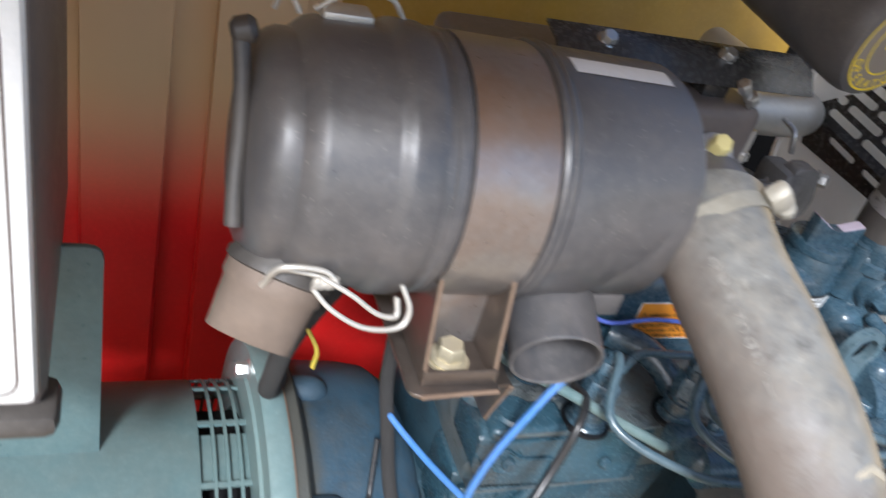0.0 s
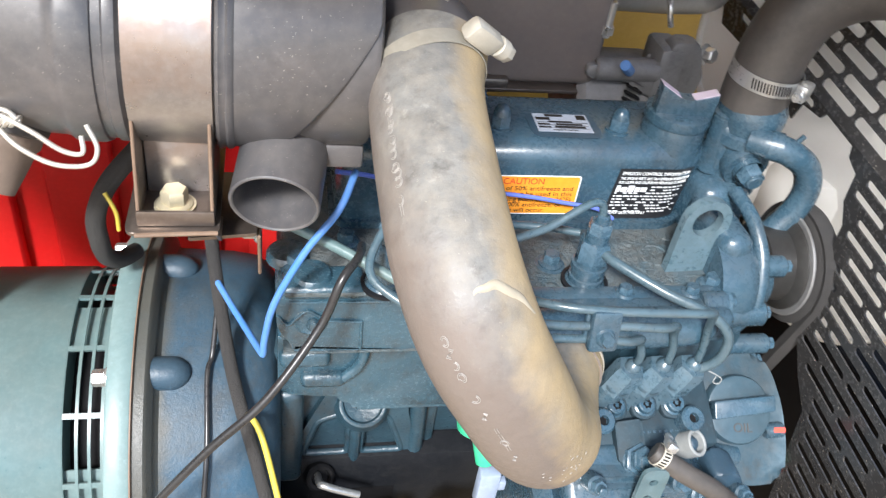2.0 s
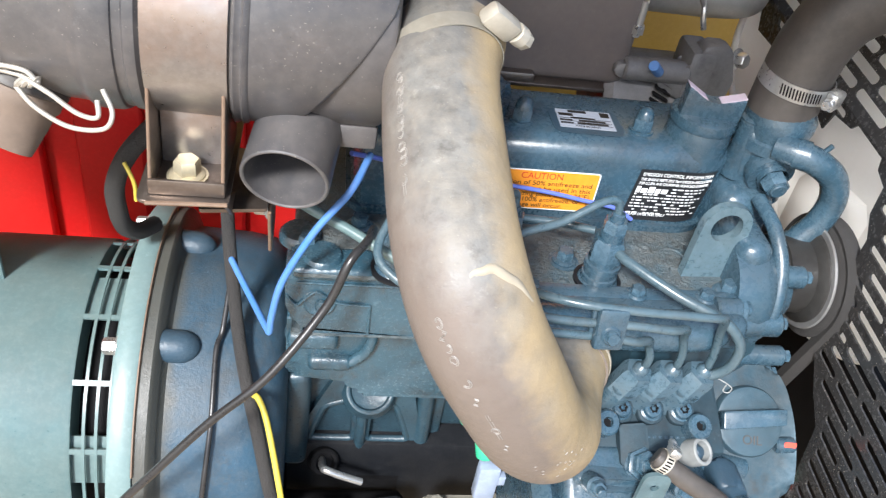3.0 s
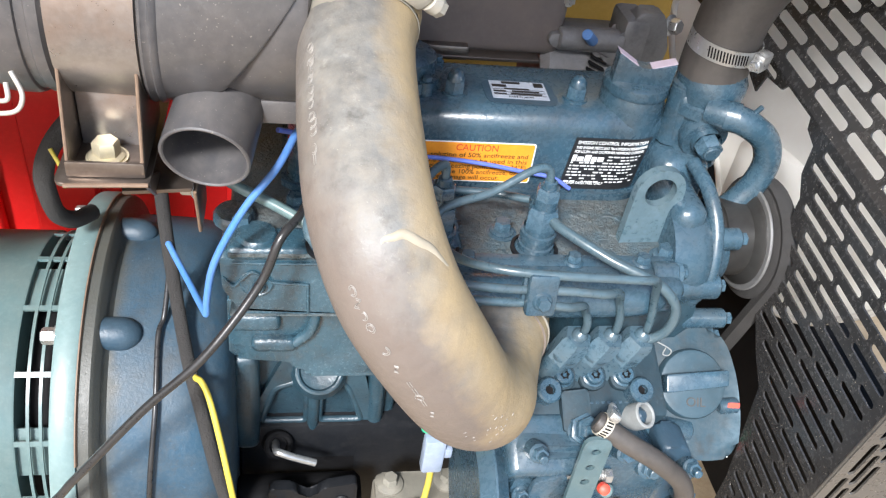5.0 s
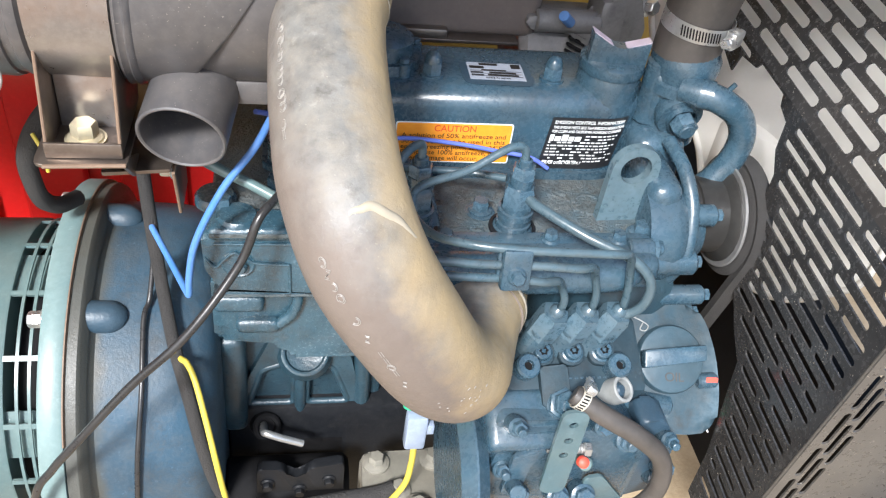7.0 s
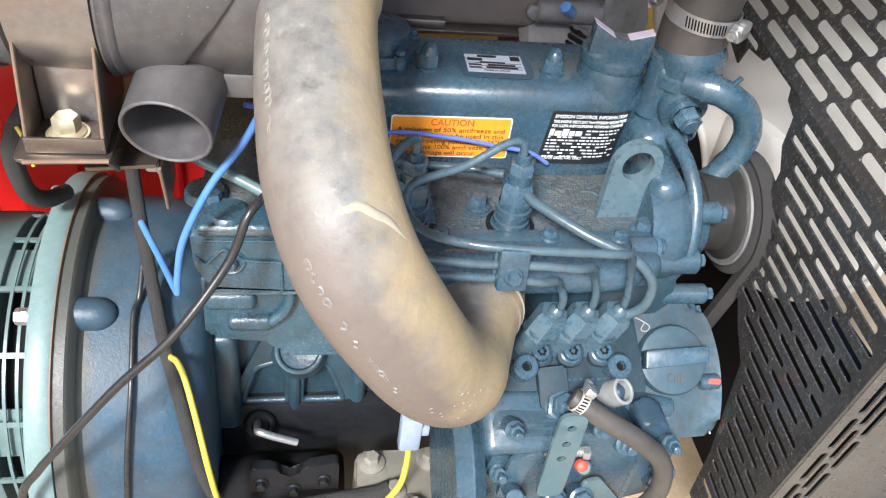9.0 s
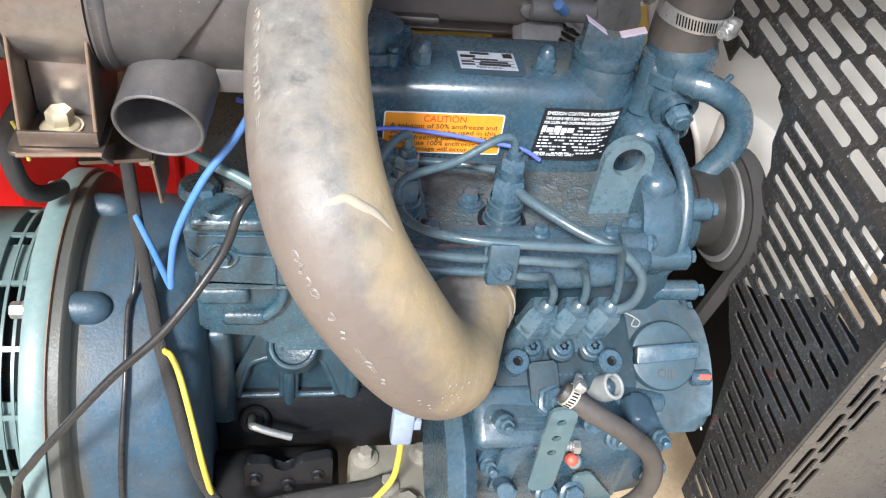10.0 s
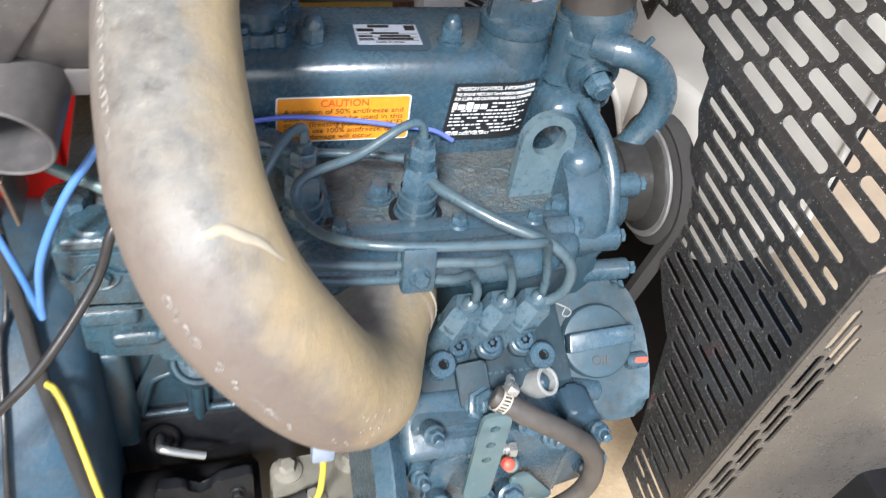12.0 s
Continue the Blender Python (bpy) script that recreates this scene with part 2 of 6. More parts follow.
M_gear = surface("dusty_gear_paint", (0.030, 0.066, 0.092), (0.023, 0.047, 0.064), rough=0.45, dust=0.34, up=0.06, dust_col=(0.105, 0.098, 0.086), bump=0.3, grime=0.6, scuff=0.4, patch=(0.38, 0.62), edge=0.5, spec=0.28)
M_pipeblue = surface("rubbed_pipe_paint", (0.046, 0.092, 0.120), (0.032, 0.068, 0.090), rough=0.27, dust=0.2, dust_col=(0.24, 0.24, 0.22), bump=0.12, grime=0.35, scuff=0.5, spec=0.7)
M_plugblue = surface("dull_plug_plastic", (0.034, 0.074, 0.102), (0.026, 0.058, 0.080), rough=0.42, dust=0.2, up=0.05, dust_col=(0.11, 0.105, 0.095), bump=0.15, grime=0.4, scuff=0.4, spec=0.4, edge=0.4)
M_lever = surface("worn_lever_paint", (0.046, 0.098, 0.120), (0.070, 0.118, 0.128), rough=0.32, dust=0.2, dust_col=(0.22, 0.20, 0.16), bump=0.2, grime=0.4, scuff=0.5, edge=0.6)
M_palecap = surface("dusty_pale_tube", (0.26, 0.28, 0.285), (0.19, 0.205, 0.21), rough=0.5, dust=0.3, dust_col=(0.32, 0.30, 0.26), bump=0.15, grime=0.3)
# Darkened engine paint; shade in the gaps between the unions is in it.
M_bodyflat = surface("flat_shaded_pump_paint", (0.018, 0.046, 0.066), (0.013, 0.031, 0.044), rough=0.62, dust=0.2, dust_col=(0.09, 0.085, 0.075), bump=0.3, grime=0.6, scuff=0.4, spec=0.3, edge=0.5)
# Darker cast paint: oil, and the shade under the hose put into its colour.
M_blockdark = surface("oily_shaded_cast", (0.021, 0.054, 0.076), (0.011, 0.027, 0.039), rough=0.30, dust=0.08, up=0.05, dust_col=(0.09, 0.115, 0.13), bump=0.45, fine=260, grime=0.6, scuff=0.4, rust=0.04, spec=0.8, edge=0.5)
M_loom = surface("braided_sleeve", (0.035, 0.034, 0.034), (0.05, 0.047, 0.045), rough=0.7, dust=0.3, dust_col=(0.06, 0.057, 0.055), bump=1.2, fine=700)
M_cable = surface("black_cable", (0.017, 0.017, 0.018), (0.026, 0.026, 0.027), rough=0.28, dust=0.12, dust_col=(0.07, 0.068, 0.066), bump=0.06)
M_bluewire = surface("blue_wire", (0.045, 0.185, 0.52), (0.055, 0.19, 0.46), rough=0.40, dust=0.2, bump=0.05)
M_violetwire = surface("violet_blue_wire", (0.10, 0.16, 0.62), (0.11, 0.17, 0.55), rough=0.38, dust=0.12, bump=0.05)
M_yellowwire = surface("yellow_wire", (0.58, 0.46, 0.05), (0.50, 0.40, 0.05), rough=0.4, dust=0.12, bump=0.05)
M_clear = surface("milky_connector", (0.26, 0.31, 0.40), (0.20, 0.25, 0.33), rough=0.35, bump=0.05)
M_green = surface("green_plastic", (0.02, 0.42, 0.22), (0.02, 0.36, 0.19), rough=0.35, dust=0.12, bump=0.05)
M_orange = surface("orange_label", (0.90, 0.32, 0.02), (0.82, 0.29, 0.025), rough=0.4, dust=0.05, bump=0.0)
M_blacklabel = surface("black_label", (0.012, 0.014, 0.017), (0.02, 0.02, 0.022), rough=0.35, bump=0.0)
M_silver = surface("silver_label", (0.40, 0.45, 0.53), (0.34, 0.38, 0.45), rough=0.35, bump=0.0, dust=0.12)
M_ink = plain("black_ink", (0.015, 0.013, 0.012), 0.5)
M_redink = plain("red_ink", (0.62, 0.03, 0.02), 0.5)
M_whiteink = plain("white_ink", (0.78, 0.80, 0.80), 0.5)
M_yellowink = plain("yellow_ink", (0.85, 0.62, 0.02), 0.5)
M_redmark = plain("red_paint_mark", (0.75, 0.08, 0.05), 0.5)
M_pink = surface("worn_edge", (0.55, 0.46, 0.55), (0.5, 0.44, 0.5), rough=0.5, bump=0.1)
M_capyellow = surface("indicator_yellow", (0.75, 0.66, 0.28), (0.68, 0.58, 0.25), rough=0.4, bump=0.05, dust=0.2)


def red_sheet():
    """Red enamel, turning to tan towards its top."""
    m = surface("red_sheet", (0.80, 0.010, 0.012), (0.70, 0.009, 0.011), rough=0.4, dust=0.06, bump=0.05, scale=5)
    nt = m.node_tree
    N, L = nt.nodes, nt.links
    b = N["Principled BSDF"]
    src = b.inputs["Base Color"].links[0].from_socket
    tc = N.new("ShaderNodeTexCoord")
    s = N.new("ShaderNodeSeparateXYZ")
    L.new(tc.outputs["Object"], s.inputs[0])
    r = N.new("ShaderNodeMapRange")
    r.interpolation_type = 'SMOOTHSTEP'
    r.inputs["From Min"].default_value = 0.50
    r.inputs["From Max"].default_value = 0.74
    L.new(s.outputs["Z"], r.inputs["Value"])
    mx = N.new("ShaderNodeMix")
    mx.data_type = 'RGBA'
    mx.inputs[7].default_value = (0.72, 0.52, 0.30, 1)
    L.new(r.outputs[0], mx.inputs[0])
    L.new(src, mx.inputs[6])
    L.new(mx.outputs[2], b.inputs["Base Color"])
    return m


M_red = red_sheet()
M_housing = stain_band(surface("housing_casting_paint", (0.030, 0.076, 0.122), (0.022, 0.052, 0.082), rough=0.42, dust=0.34, up=0.04, dust_col=(0.105, 0.100, 0.084), bump=0.35, fine=300, scale=11, rust=0.14, grime=0.5, scuff=0.4, spec=0.45, patch=(0.42, 0.66)), -0.441, -0.424, (0.075, 0.072, 0.058), 0.85)


# ---------- building tools ----------
def unit(v):
    return Vector(v).normalized()


def axes_for(axis):
    a = unit(axis)
    u = a.cross(Vector((0, 0, 1)))
    if u.length < 1e-4:
        u = Vector((1, 0, 0))
    u.normalize()
    return u, a.cross(u), a


def box(bm, c, s, bev=0.0015, rot=None, seg=2):
    """A box of size s about c, with rounded edges."""
    r = bmesh.ops.create_cube(bm, size=1.0)
    vs = r["verts"]
    m = Matrix.Translation(c) @ (rot or Matrix()) @ Matrix.Diagonal((*s, 1))
    bmesh.ops.transform(bm, matrix=m, verts=vs)
    if bev:
        es = list({e for v in vs for e in v.link_edges})
        bmesh.ops.bevel(bm, geom=es, offset=bev, segments=seg, profile=0.5, affect='EDGES')
    return bm


def lathe(bm, origin, axis, prof, seg=32, start=0.0, sweep=360.0):
    """Revolve a profile of (height, radius) about an axis."""
    u, v, a = axes_for(axis)
    o = Vector(origin)
    full = sweep >= 359.9
    n = seg if full else seg + 1
    rings = []
    for h, r in prof:
        if r < 1e-6:
            rings.append([bm.verts.new(o + a * h)])
            continue
        ring = []
        for k in range(n):
            th = radians(start + sweep * k / seg)
            ring.append(bm.verts.new(o + a * h + (u * math.cos(th) + v * math.sin(th)) * r))
        rings.append(ring)
    for A, B in zip(rings, rings[1:]):
        m = max(len(A), len(B))
        for k in range(m if full else m - 1):
            k2 = (k + 1) % m
            f = [A[k % len(A)], A[k2 % len(A)], B[k2 % len(B)], B[k % len(B)]]
            f = [x for n_, x in enumerate(f) if x not in f[:n_]]
            if len(f) > 2:
                try:
                    bm.faces.new(f)
                except ValueError:
                    pass
    return bm


def cyl(bm, p0, p1, r, r1=None, seg=24, bev=0.0):
    """A capped cylinder or cone, its rims eased by bev."""
    p0, p1 = Vector(p0), Vector(p1)
    h = (p1 - p0).length
    r1 = r if r1 is None else r1
    prof = [(0, 0), (0, r - bev), (bev, r), (h - bev, r1), (h, r1 - bev), (h, 0)] if bev else [(0, 0), (0, r), (h, r1), (h, 0)]
    return lathe(bm, p0, p1 - p0, prof, seg)


def pipe_end(bm, p0, p1, r, wall, seg=40):
    """An open tube with wall thickness."""
    p0, p1 = Vector(p0), Vector(p1)
    h = (p1 - p0).length
    return lathe(bm, p0, p1 - p0, [(0, r), (h - 0.001, r), (h, r - 0.001), (h, r - wall + 0.001), (h - 0.001, r - wall), (0.0, r - wall)], seg)


def spline(pts, n=8):
    """Catmull-Rom through the points."""
    P = [Vector(p) for p in pts]
    P = [P[0] * 2 - P[1]] + P + [P[-1] * 2 - P[-2]]
    out = []
    for i in range(1, len(P) - 2):
        a, b, c, d = P[i - 1:i + 3]
        for k in range(n):
            t = k / n
            out.append(0.5 * ((2 * b) + (c - a) * t + (2 * a - 5 * b + 4 * c - d) * t * t + (3 * b - a - 3 * c + d) * t ** 3))
    out.append(P[-2])
    return out


def sweep(bm, pts, r, seg=12, n=8, cap=True, raw=False):
    """A round bar along a smooth line; r is a radius or a function of the share of the way."""
    path = [Vector(p) for p in pts] if raw else spline(pts, n)
    u = None
    rings = []
    for k, p in enumerate(path):
        t = (path[min(k + 1, len(path) - 1)] - path[max(k - 1, 0)]).normalized()
        if u is None:
            u = axes_for(t)[0]
        u = (u - t * u.dot(t)).normalized()
        w = t.cross(u)
        rr = r(k / (len(path) - 1)) if callable(r) else r
        rings.append([bm.verts.new(p + (u * math.cos(2 * math.pi * j / seg) + w * math.sin(2 * math.pi * j / seg)) * rr) for j in range(seg)])
    for A, B in zip(rings, rings[1:]):
        for j in range(seg):
            bm.faces.new((A[j], A[(j + 1) % seg], B[(j + 1) % seg], B[j]))
    if cap:
        bm.faces.new(list(reversed(rings[0])))
        bm.faces.new(rings[-1])
    return bm


def rounded(pts, r, n=4):
    """A 2D outline with its corners rounded; r is a radius or a list of radii."""
    out = []
    m = len(pts)
    for i, p in enumerate(pts):
        ri = r[i] if isinstance(r, (list, tuple)) else r
        p, a, b = Vector(p), Vector(pts[i - 1]), Vector(pts[(i + 1) % m])
        if ri <= 0:
            out.append(p)
            continue
        da, db = (a - p), (b - p)
        d = min(ri, da.length * 0.49, db.length * 0.49)
        s, e = p + da.normalized() * d, p + db.normalized() * d
        for k in range(n + 1):
            t = k / n
            out.append((1 - t) ** 2 * s + 2 * t * (1 - t) * p + t * t * e)
    return out


def prism(bm, outline, m, depth, bev=0.0):
    """A 2D outline thickened along the local z of m."""
    vs = [bm.verts.new(m @ Vector((p[0], p[1], 0))) for p in outline]
    ws = [bm.verts.new(m @ Vector((p[0], p[1], depth))) for p in outline]
    k = len(vs)
    f1 = bm.faces.new(list(reversed(vs)))
    f2 = bm.faces.new(ws)
    for i in range(k):
        bm.faces.new((vs[i], vs[(i + 1) % k], ws[(i + 1) % k], ws[i]))
    if bev:
        es = list(f1.edges) + list(f2.edges)
        bmesh.ops.bevel(bm, geom=es, offset=bev, segments=2, profile=0.5, affect='EDGES')
    return bm


def holed(bm, outline, holes, m, depth):
    """A flat sheet with holes through it, with its thickness along the local z of m."""
    from mathutils.geometry import delaunay_2d_cdt
    loops = [list(outline)] + [list(h) for h in holes]
    pts, edges = [], []
    for lp in loops:
        s = len(pts)
        pts += [Vector((p[0], p[1])) for p in lp]
        edges += [(s + i, s + (i + 1) % len(lp)) for i in range(len(lp))]
    vs, es, fs, *_ = delaunay_2d_cdt(pts, edges, [], 0, 1e-6)

    def inside(p, lp):
        c = False
        for i in range(len(lp)):
            a, b = lp[i - 1], lp[i]
            if (a[1] > p[1]) != (b[1] > p[1]) and p[0] < (b[0] - a[0]) * (p[1] - a[1]) / (b[1] - a[1]) + a[0]:
                c = not c
        return c

    boxes = [(min(p[0] for p in h), max(p[0] for p in h), min(p[1] for p in h), max(p[1] for p in h)) for h in holes]
    keep = []
    for f in fs:
        c = sum((vs[i] for i in f), Vector((0, 0))) / len(f)
        if not inside(c, outline):
            continue
        if any(b[0] <= c[0] <= b[1] and b[2] <= c[1] <= b[3] and inside(c, h) for b, h in zip(boxes, holes)):
            continue
        keep.append(f)
    lo = [bm.verts.new(m @ Vector((v[0], v[1], 0))) for v in vs]
    hi = [bm.verts.new(m @ Vector((v[0], v[1], depth))) for v in vs]
    count = {}
    for f in keep:
        bm.faces.new([hi[i] for i in f])
        bm.faces.new([lo[i] for i in reversed(f)])
        for i in range(len(f)):
            e = (f[i], f[(i + 1) % len(f)])
            count[e] = 1
    for a, b in count:
        if (b, a) not in count:
            bm.faces.new((lo[a], lo[b], hi[b], hi[a]))
    bmesh.ops.delete(bm, geom=[v for v in bm.verts if not v.link_faces], context='VERTS')
    return bm


def slot(cx, cy, length, width, angle=0.0, n=6):
    """The outline of a slot with round ends."""
    r, h = width / 2, length / 2 - width / 2
    c, s = math.cos(angle), math.sin(angle)
    out = []
    for side, a0 in ((1, -90), (-1, 90)):
        for k in range(n + 1):
            th = radians(a0 + 180 * k / n)
            x, y = side * h + r * math.cos(th), r * math.sin(th)
            out.append((cx + x * c - y * s, cy + x * s + y * c))
    return out


def hexhead(bm, p, axis, af, h, dome=0.0):
    """A hexagon head or nut with its corners chamfered."""
    R = af / math.sqrt(3)
    prof = [(0, 0), (0, R), (h * 0.82, R), (h, R * 0.86), (h + dome * 0.5, R * 0.62), (h + dome, 0)] if dome else [(0, 0), (0, R), (h * 0.85, R), (h, R * 0.87), (h, 0)]
    return lathe(bm, p, axis, prof, 6, start=15)


def bolthead(bm, p, axis, af, h, flange=0.0):
    p, a = Vector(p), unit(axis)
    if flange:
        lathe(bm, p, a, [(0, 0), (0, flange), (0.0012, flange), (0.0028, flange * 0.8), (0.0028, 0)], 24)
        p = p + a * 0.0022
    return hexhead(bm, p, a, af, h)


def part(name, bm, material, parent, label="", angle=38):
    """Link a bmesh as one mesh object under a thing or a part."""
    bmesh.ops.recalc_face_normals(bm, faces=bm.faces)
    me = bpy.data.meshes.new(name)
    bm.to_mesh(me)
    bm.free()
    me.materials.append(material)
    for p in me.polygons:
        p.use_smooth = True
    me.set_sharp_from_angle(angle=radians(angle))
    ob = new(name, me)
    if parent is not None:
        ob.parent = parent
    if label:
        ob["label"] = label
    return ob


def single(name, bm, material, label, category, kind="", group="", angle=38):
    """A thing of one mesh."""
    return tagged(part(name, bm, material, None, angle=angle), label, category, group, kind)


def thing(name, label, category, group="", kind=""):
    return tagged(new(name), label, category, group, kind)


def B():
    return bmesh.new()


def plane_frame(origin, xdir, ydir):
    """A frame whose local x and y lie along the given ways."""
    x = unit(xdir)
    y = Vector(ydir)
    y = (y - x * y.dot(x)).normalized()
    z = x.cross(y)
    m = Matrix((x, y, z)).transposed().to_4x4()
    m.translation = origin
    return m


def lettering(parent, text, m, size, material, name="lettering", depth=0.0002, width=None):
    """Words in the built-in font, as a mesh lying on the frame m from its left baseline."""
    cu = bpy.data.curves.new(name, 'FONT')
    cu.body, cu.size, cu.extrude = text, size, depth
    ob = bpy.data.objects.new(name, cu)
    me = bpy.data.meshes.new_from_object(ob)
    bpy.data.objects.remove(ob)
    sx = 1.0
    if width:
        w = max((v.co.x for v in me.vertices), default=1)
        sx = width / w
    me.transform(m @ Matrix.Diagonal((sx, 1, 1, 1)))
    me.materials.append(material)
    o = new(name, me)
    o.parent = parent
    return o


def bars(parent, m, rects, material, name="print_bar", depth=0.0003):
    """Plain bars of unreadable print, in one mesh."""
    bm = B()
    for x, y, w, h in rects:
        prism(bm, [(x, y), (x + w, y), (x + w, y + h), (x, y + h)], m, depth)
    return part(name, bm, material, parent)

X, Y, Z = Vector((1, 0, 0)), Vector((0, 1, 0)), Vector((0, 0, 1))

# ---------- setting ----------
bm = B()
bmesh.ops.create_grid(bm, x_segments=40, y_segments=40, size=400)
for v in bm.verts:
    v.co.z = -0.45
single("ground", bm, M_earth, "dry sandy earth round the machine", "ground", "structure")
bm = B()
box(bm, (-0.2, 0.15, 0.08), (2.4, 1.15, 0.04), 0.004)
single("floor", bm, M_tan, "dusty steel floor of the machine bay, stained yellow", "floor", "structure")
bm = B()
box(bm, (-0.2, 0.15, -0.195), (2.3, 1.05, 0.51), 0.01)
single("base_frame", bm, M_black, "black steel base frame standing on the ground", "base", "structure")
bm = B()
box(bm, (-0.005, 0.70, 0.72), (0.75, 0.03, 1.3), 0.004)
box(bm, (0.02, 0.682, 1.02), (0.42, 0.012, 0.10), 0.006)
single("wall_back", bm, M_yellow, "yellow painted steel canopy wall", "wall", "structure")
# Near-black sheet added where the bay beyond the pipe is only unlit.
bm = B()
box(bm, (0.71, 0.69, 0.72), (0.66, 0.03, 1.3), 0.004)
single("shade_sheet_right", bm, M_dark, "near-black sheet standing in for the unlit interior", "wall", "structure")


def corrugated():
    """Ribbed sheet: upright ribs with round tops pressed into a flat sheet."""
    bm = B()
    box(bm, (-0.90, 0.60, 0.74), (1.06, 0.02, 1.28), 0.002)
    box(bm, (-0.285, 0.60, 0.40), (0.172, 0.018, 0.60), 0.002)
    for x in (-1.30, -1.16, -1.02, -0.88, -0.74, -0.60, -0.46):
        o = rounded([(-0.047, 0.02), (0.047, 0.02), (0.047, 0.80), (-0.047, 0.80)], [0.0, 0.0, 0.04, 0.04], 6)
        prism(bm, o, plane_frame((x, 0.592, 0.08), X, Z), 0.022, 0.008)
    lathe(bm, (-0.585, 0.591, 0.450), -Y, [(0, 0.024), (0.005, 0.0235), (0.006, 0.021), (0.004, 0.019), (0, 0.0185)], 40)
    return bm


single("wall_rear_left", corrugated(), M_red, "red ribbed sheet wall, turning tan at the top", "wall", "structure")
# Roof out of view, its edges set to keep light off the engine top.
bm = B()
box(bm, (-0.74, 0.15, 1.42), (1.52, 1.14, 0.03), 0.004)
single("ceiling", bm, M_yellow, "unseen yellow canopy roof, sized to shade the engine", "ceiling", "structure")
# End wall out of view, added to close off light from the left.
bm = B()
box(bm, (-1.485, 0.20, 0.73), (0.03, 1.05, 1.35), 0.004)
single("wall_left", bm, M_yellow, "unseen yellow end wall, added to cut side light", "wall", "structure")
# ---------- diesel engine ----------
engine = thing("diesel_engine", "grey-blue three-cylinder diesel engine, dusty and oil-stained", "engine")

# crankcase and block
bm = B()
box(bm, (-0.125, 0.2225, 0.505), (0.41, 0.16, 0.23), 0.012)
block = part("cylinder_block", bm, M_blockdark, engine, "ribbed cast block in grey-blue paint")
bm = B()
box(bm, (-0.125, 0.215, 0.29), (0.41, 0.20, 0.20), 0.02)
part("sump", bm, M_sump, engine, "near-black sump under the block")
# upper step of the block with its pads
bm = B()
prism(bm, rounded([(-0.330, 0.608), (-0.330, 0.528), (-0.262, 0.520), (-0.255, 0.500), (-0.120, 0.500), (-0.100, 0.608)], [0.004, 0.010, 0.012, 0.004, 0.004, 0.004]), plane_frame((0, 0.092, 0), X, Z), -0.05, 0.005)
part("block_shoulder", bm, M_cast, block)
for x0, x1, z0, z1, d in ((-0.329, -0.281, 0.570, 0.590, 0.008), (-0.309, -0.266, 0.543, 0.560, 0.010)):
    bm = B()
    box(bm, ((x0 + x1) / 2, 0.092, (z0 + z1) / 2), (x1 - x0, 2 * d, z1 - z0), 0.0065, Matrix.Rotation(radians(-10), 4, 'X'), 4)
    part("casting_pad", bm, M_cast, block)
bm = B()
sweep(bm, [(-0.252, 0.091, 0.604), (-0.250, 0.088, 0.585), (-0.256, 0.088, 0.566), (-0.268, 0.088, 0.553)], 0.0055, 14)
part("casting_rib", bm, M_cast, block)
bm = B()
box(bm, (-0.245, 0.160, 0.445), (0.185, 0.050, 0.190), 0.008)
part("block_face", bm, M_blockdark, block)
# web plate with two pockets below the core plug
bm = B()
WEB = rounded([(-0.262, 0.530), (-0.205, 0.530), (-0.178, 0.400), (-0.178, 0.368), (-0.312, 0.368), (-0.308, 0.415)], [0.01, 0.01, 0.02, 0.006, 0.006, 0.02])
PL = rounded([(-0.288, 0.442), (-0.254, 0.456), (-0.252, 0.386), (-0.303, 0.386)], 0.008)
PR = rounded([(-0.238, 0.456), (-0.210, 0.446), (-0.190, 0.386), (-0.239, 0.386)], 0.008)
holed(bm, WEB, [PL, PR], plane_frame((0, 0.126, 0), X, Z), -0.016)
part("web_plate", bm, M_blockdark, block)
for pk in (PL, PR):
    bm = B()
    sweep(bm, [Vector((p[0], 0.1285, p[1])) for p in list(pk) + [pk[0]]], 0.0042, 10, 1, cap=False)
    part("pocket_edge", bm, M_blockdark, block)
bm = B()
sweep(bm, [(-0.246, 0.128, 0.470), (-0.2455, 0.125, 0.430), (-0.2455, 0.125, 0.385), (-0.2455, 0.127, 0.335)], 0.0065, 14)
part("rib", bm, M_blockdark, block)
for p0, p1, r in (((-0.310, 0.129, 0.372), (-0.180, 0.129, 0.372), 0.007), ((-0.290, 0.130, 0.338), (-0.190, 0.130, 0.338), 0.006), ((-0.178, 0.132, 0.500), (-0.174, 0.132, 0.300), 0.010)):
    bm = B()
    sweep(bm, [p0, (Vector(p0) + Vector(p1)) / 2, p1], r, 12)
    part("rib", bm, M_blockdark, block)
bm = B()
box(bm, (-0.318, 0.135, 0.430), (0.030, 0.05, 0.15), 0.010, seg=3)
part("corner_boss", bm, M_blockdark, block)
bm = B()
box(bm, (-0.245, 0.130, 0.318), (0.11, 0.03, 0.045), 0.006)
part("sump_lug", bm, M_dark, block)
bm = B()
a = unit((0, -0.62, 0.78))
c = Vector((-0.241, 0.119, 0.478))
lathe(bm, c - a * 0.016, a, [(0, 0.030), (0.012, 0.027), (0.016, 0.0255), (0.017, 0.0235), (0.0165, 0.0215), (0.012, 0.0195), (0.0105, 0.012), (0.010, 0.0)], 36)
part("core_plug", bm, M_blockdark, block, "pressed core plug in the block side")

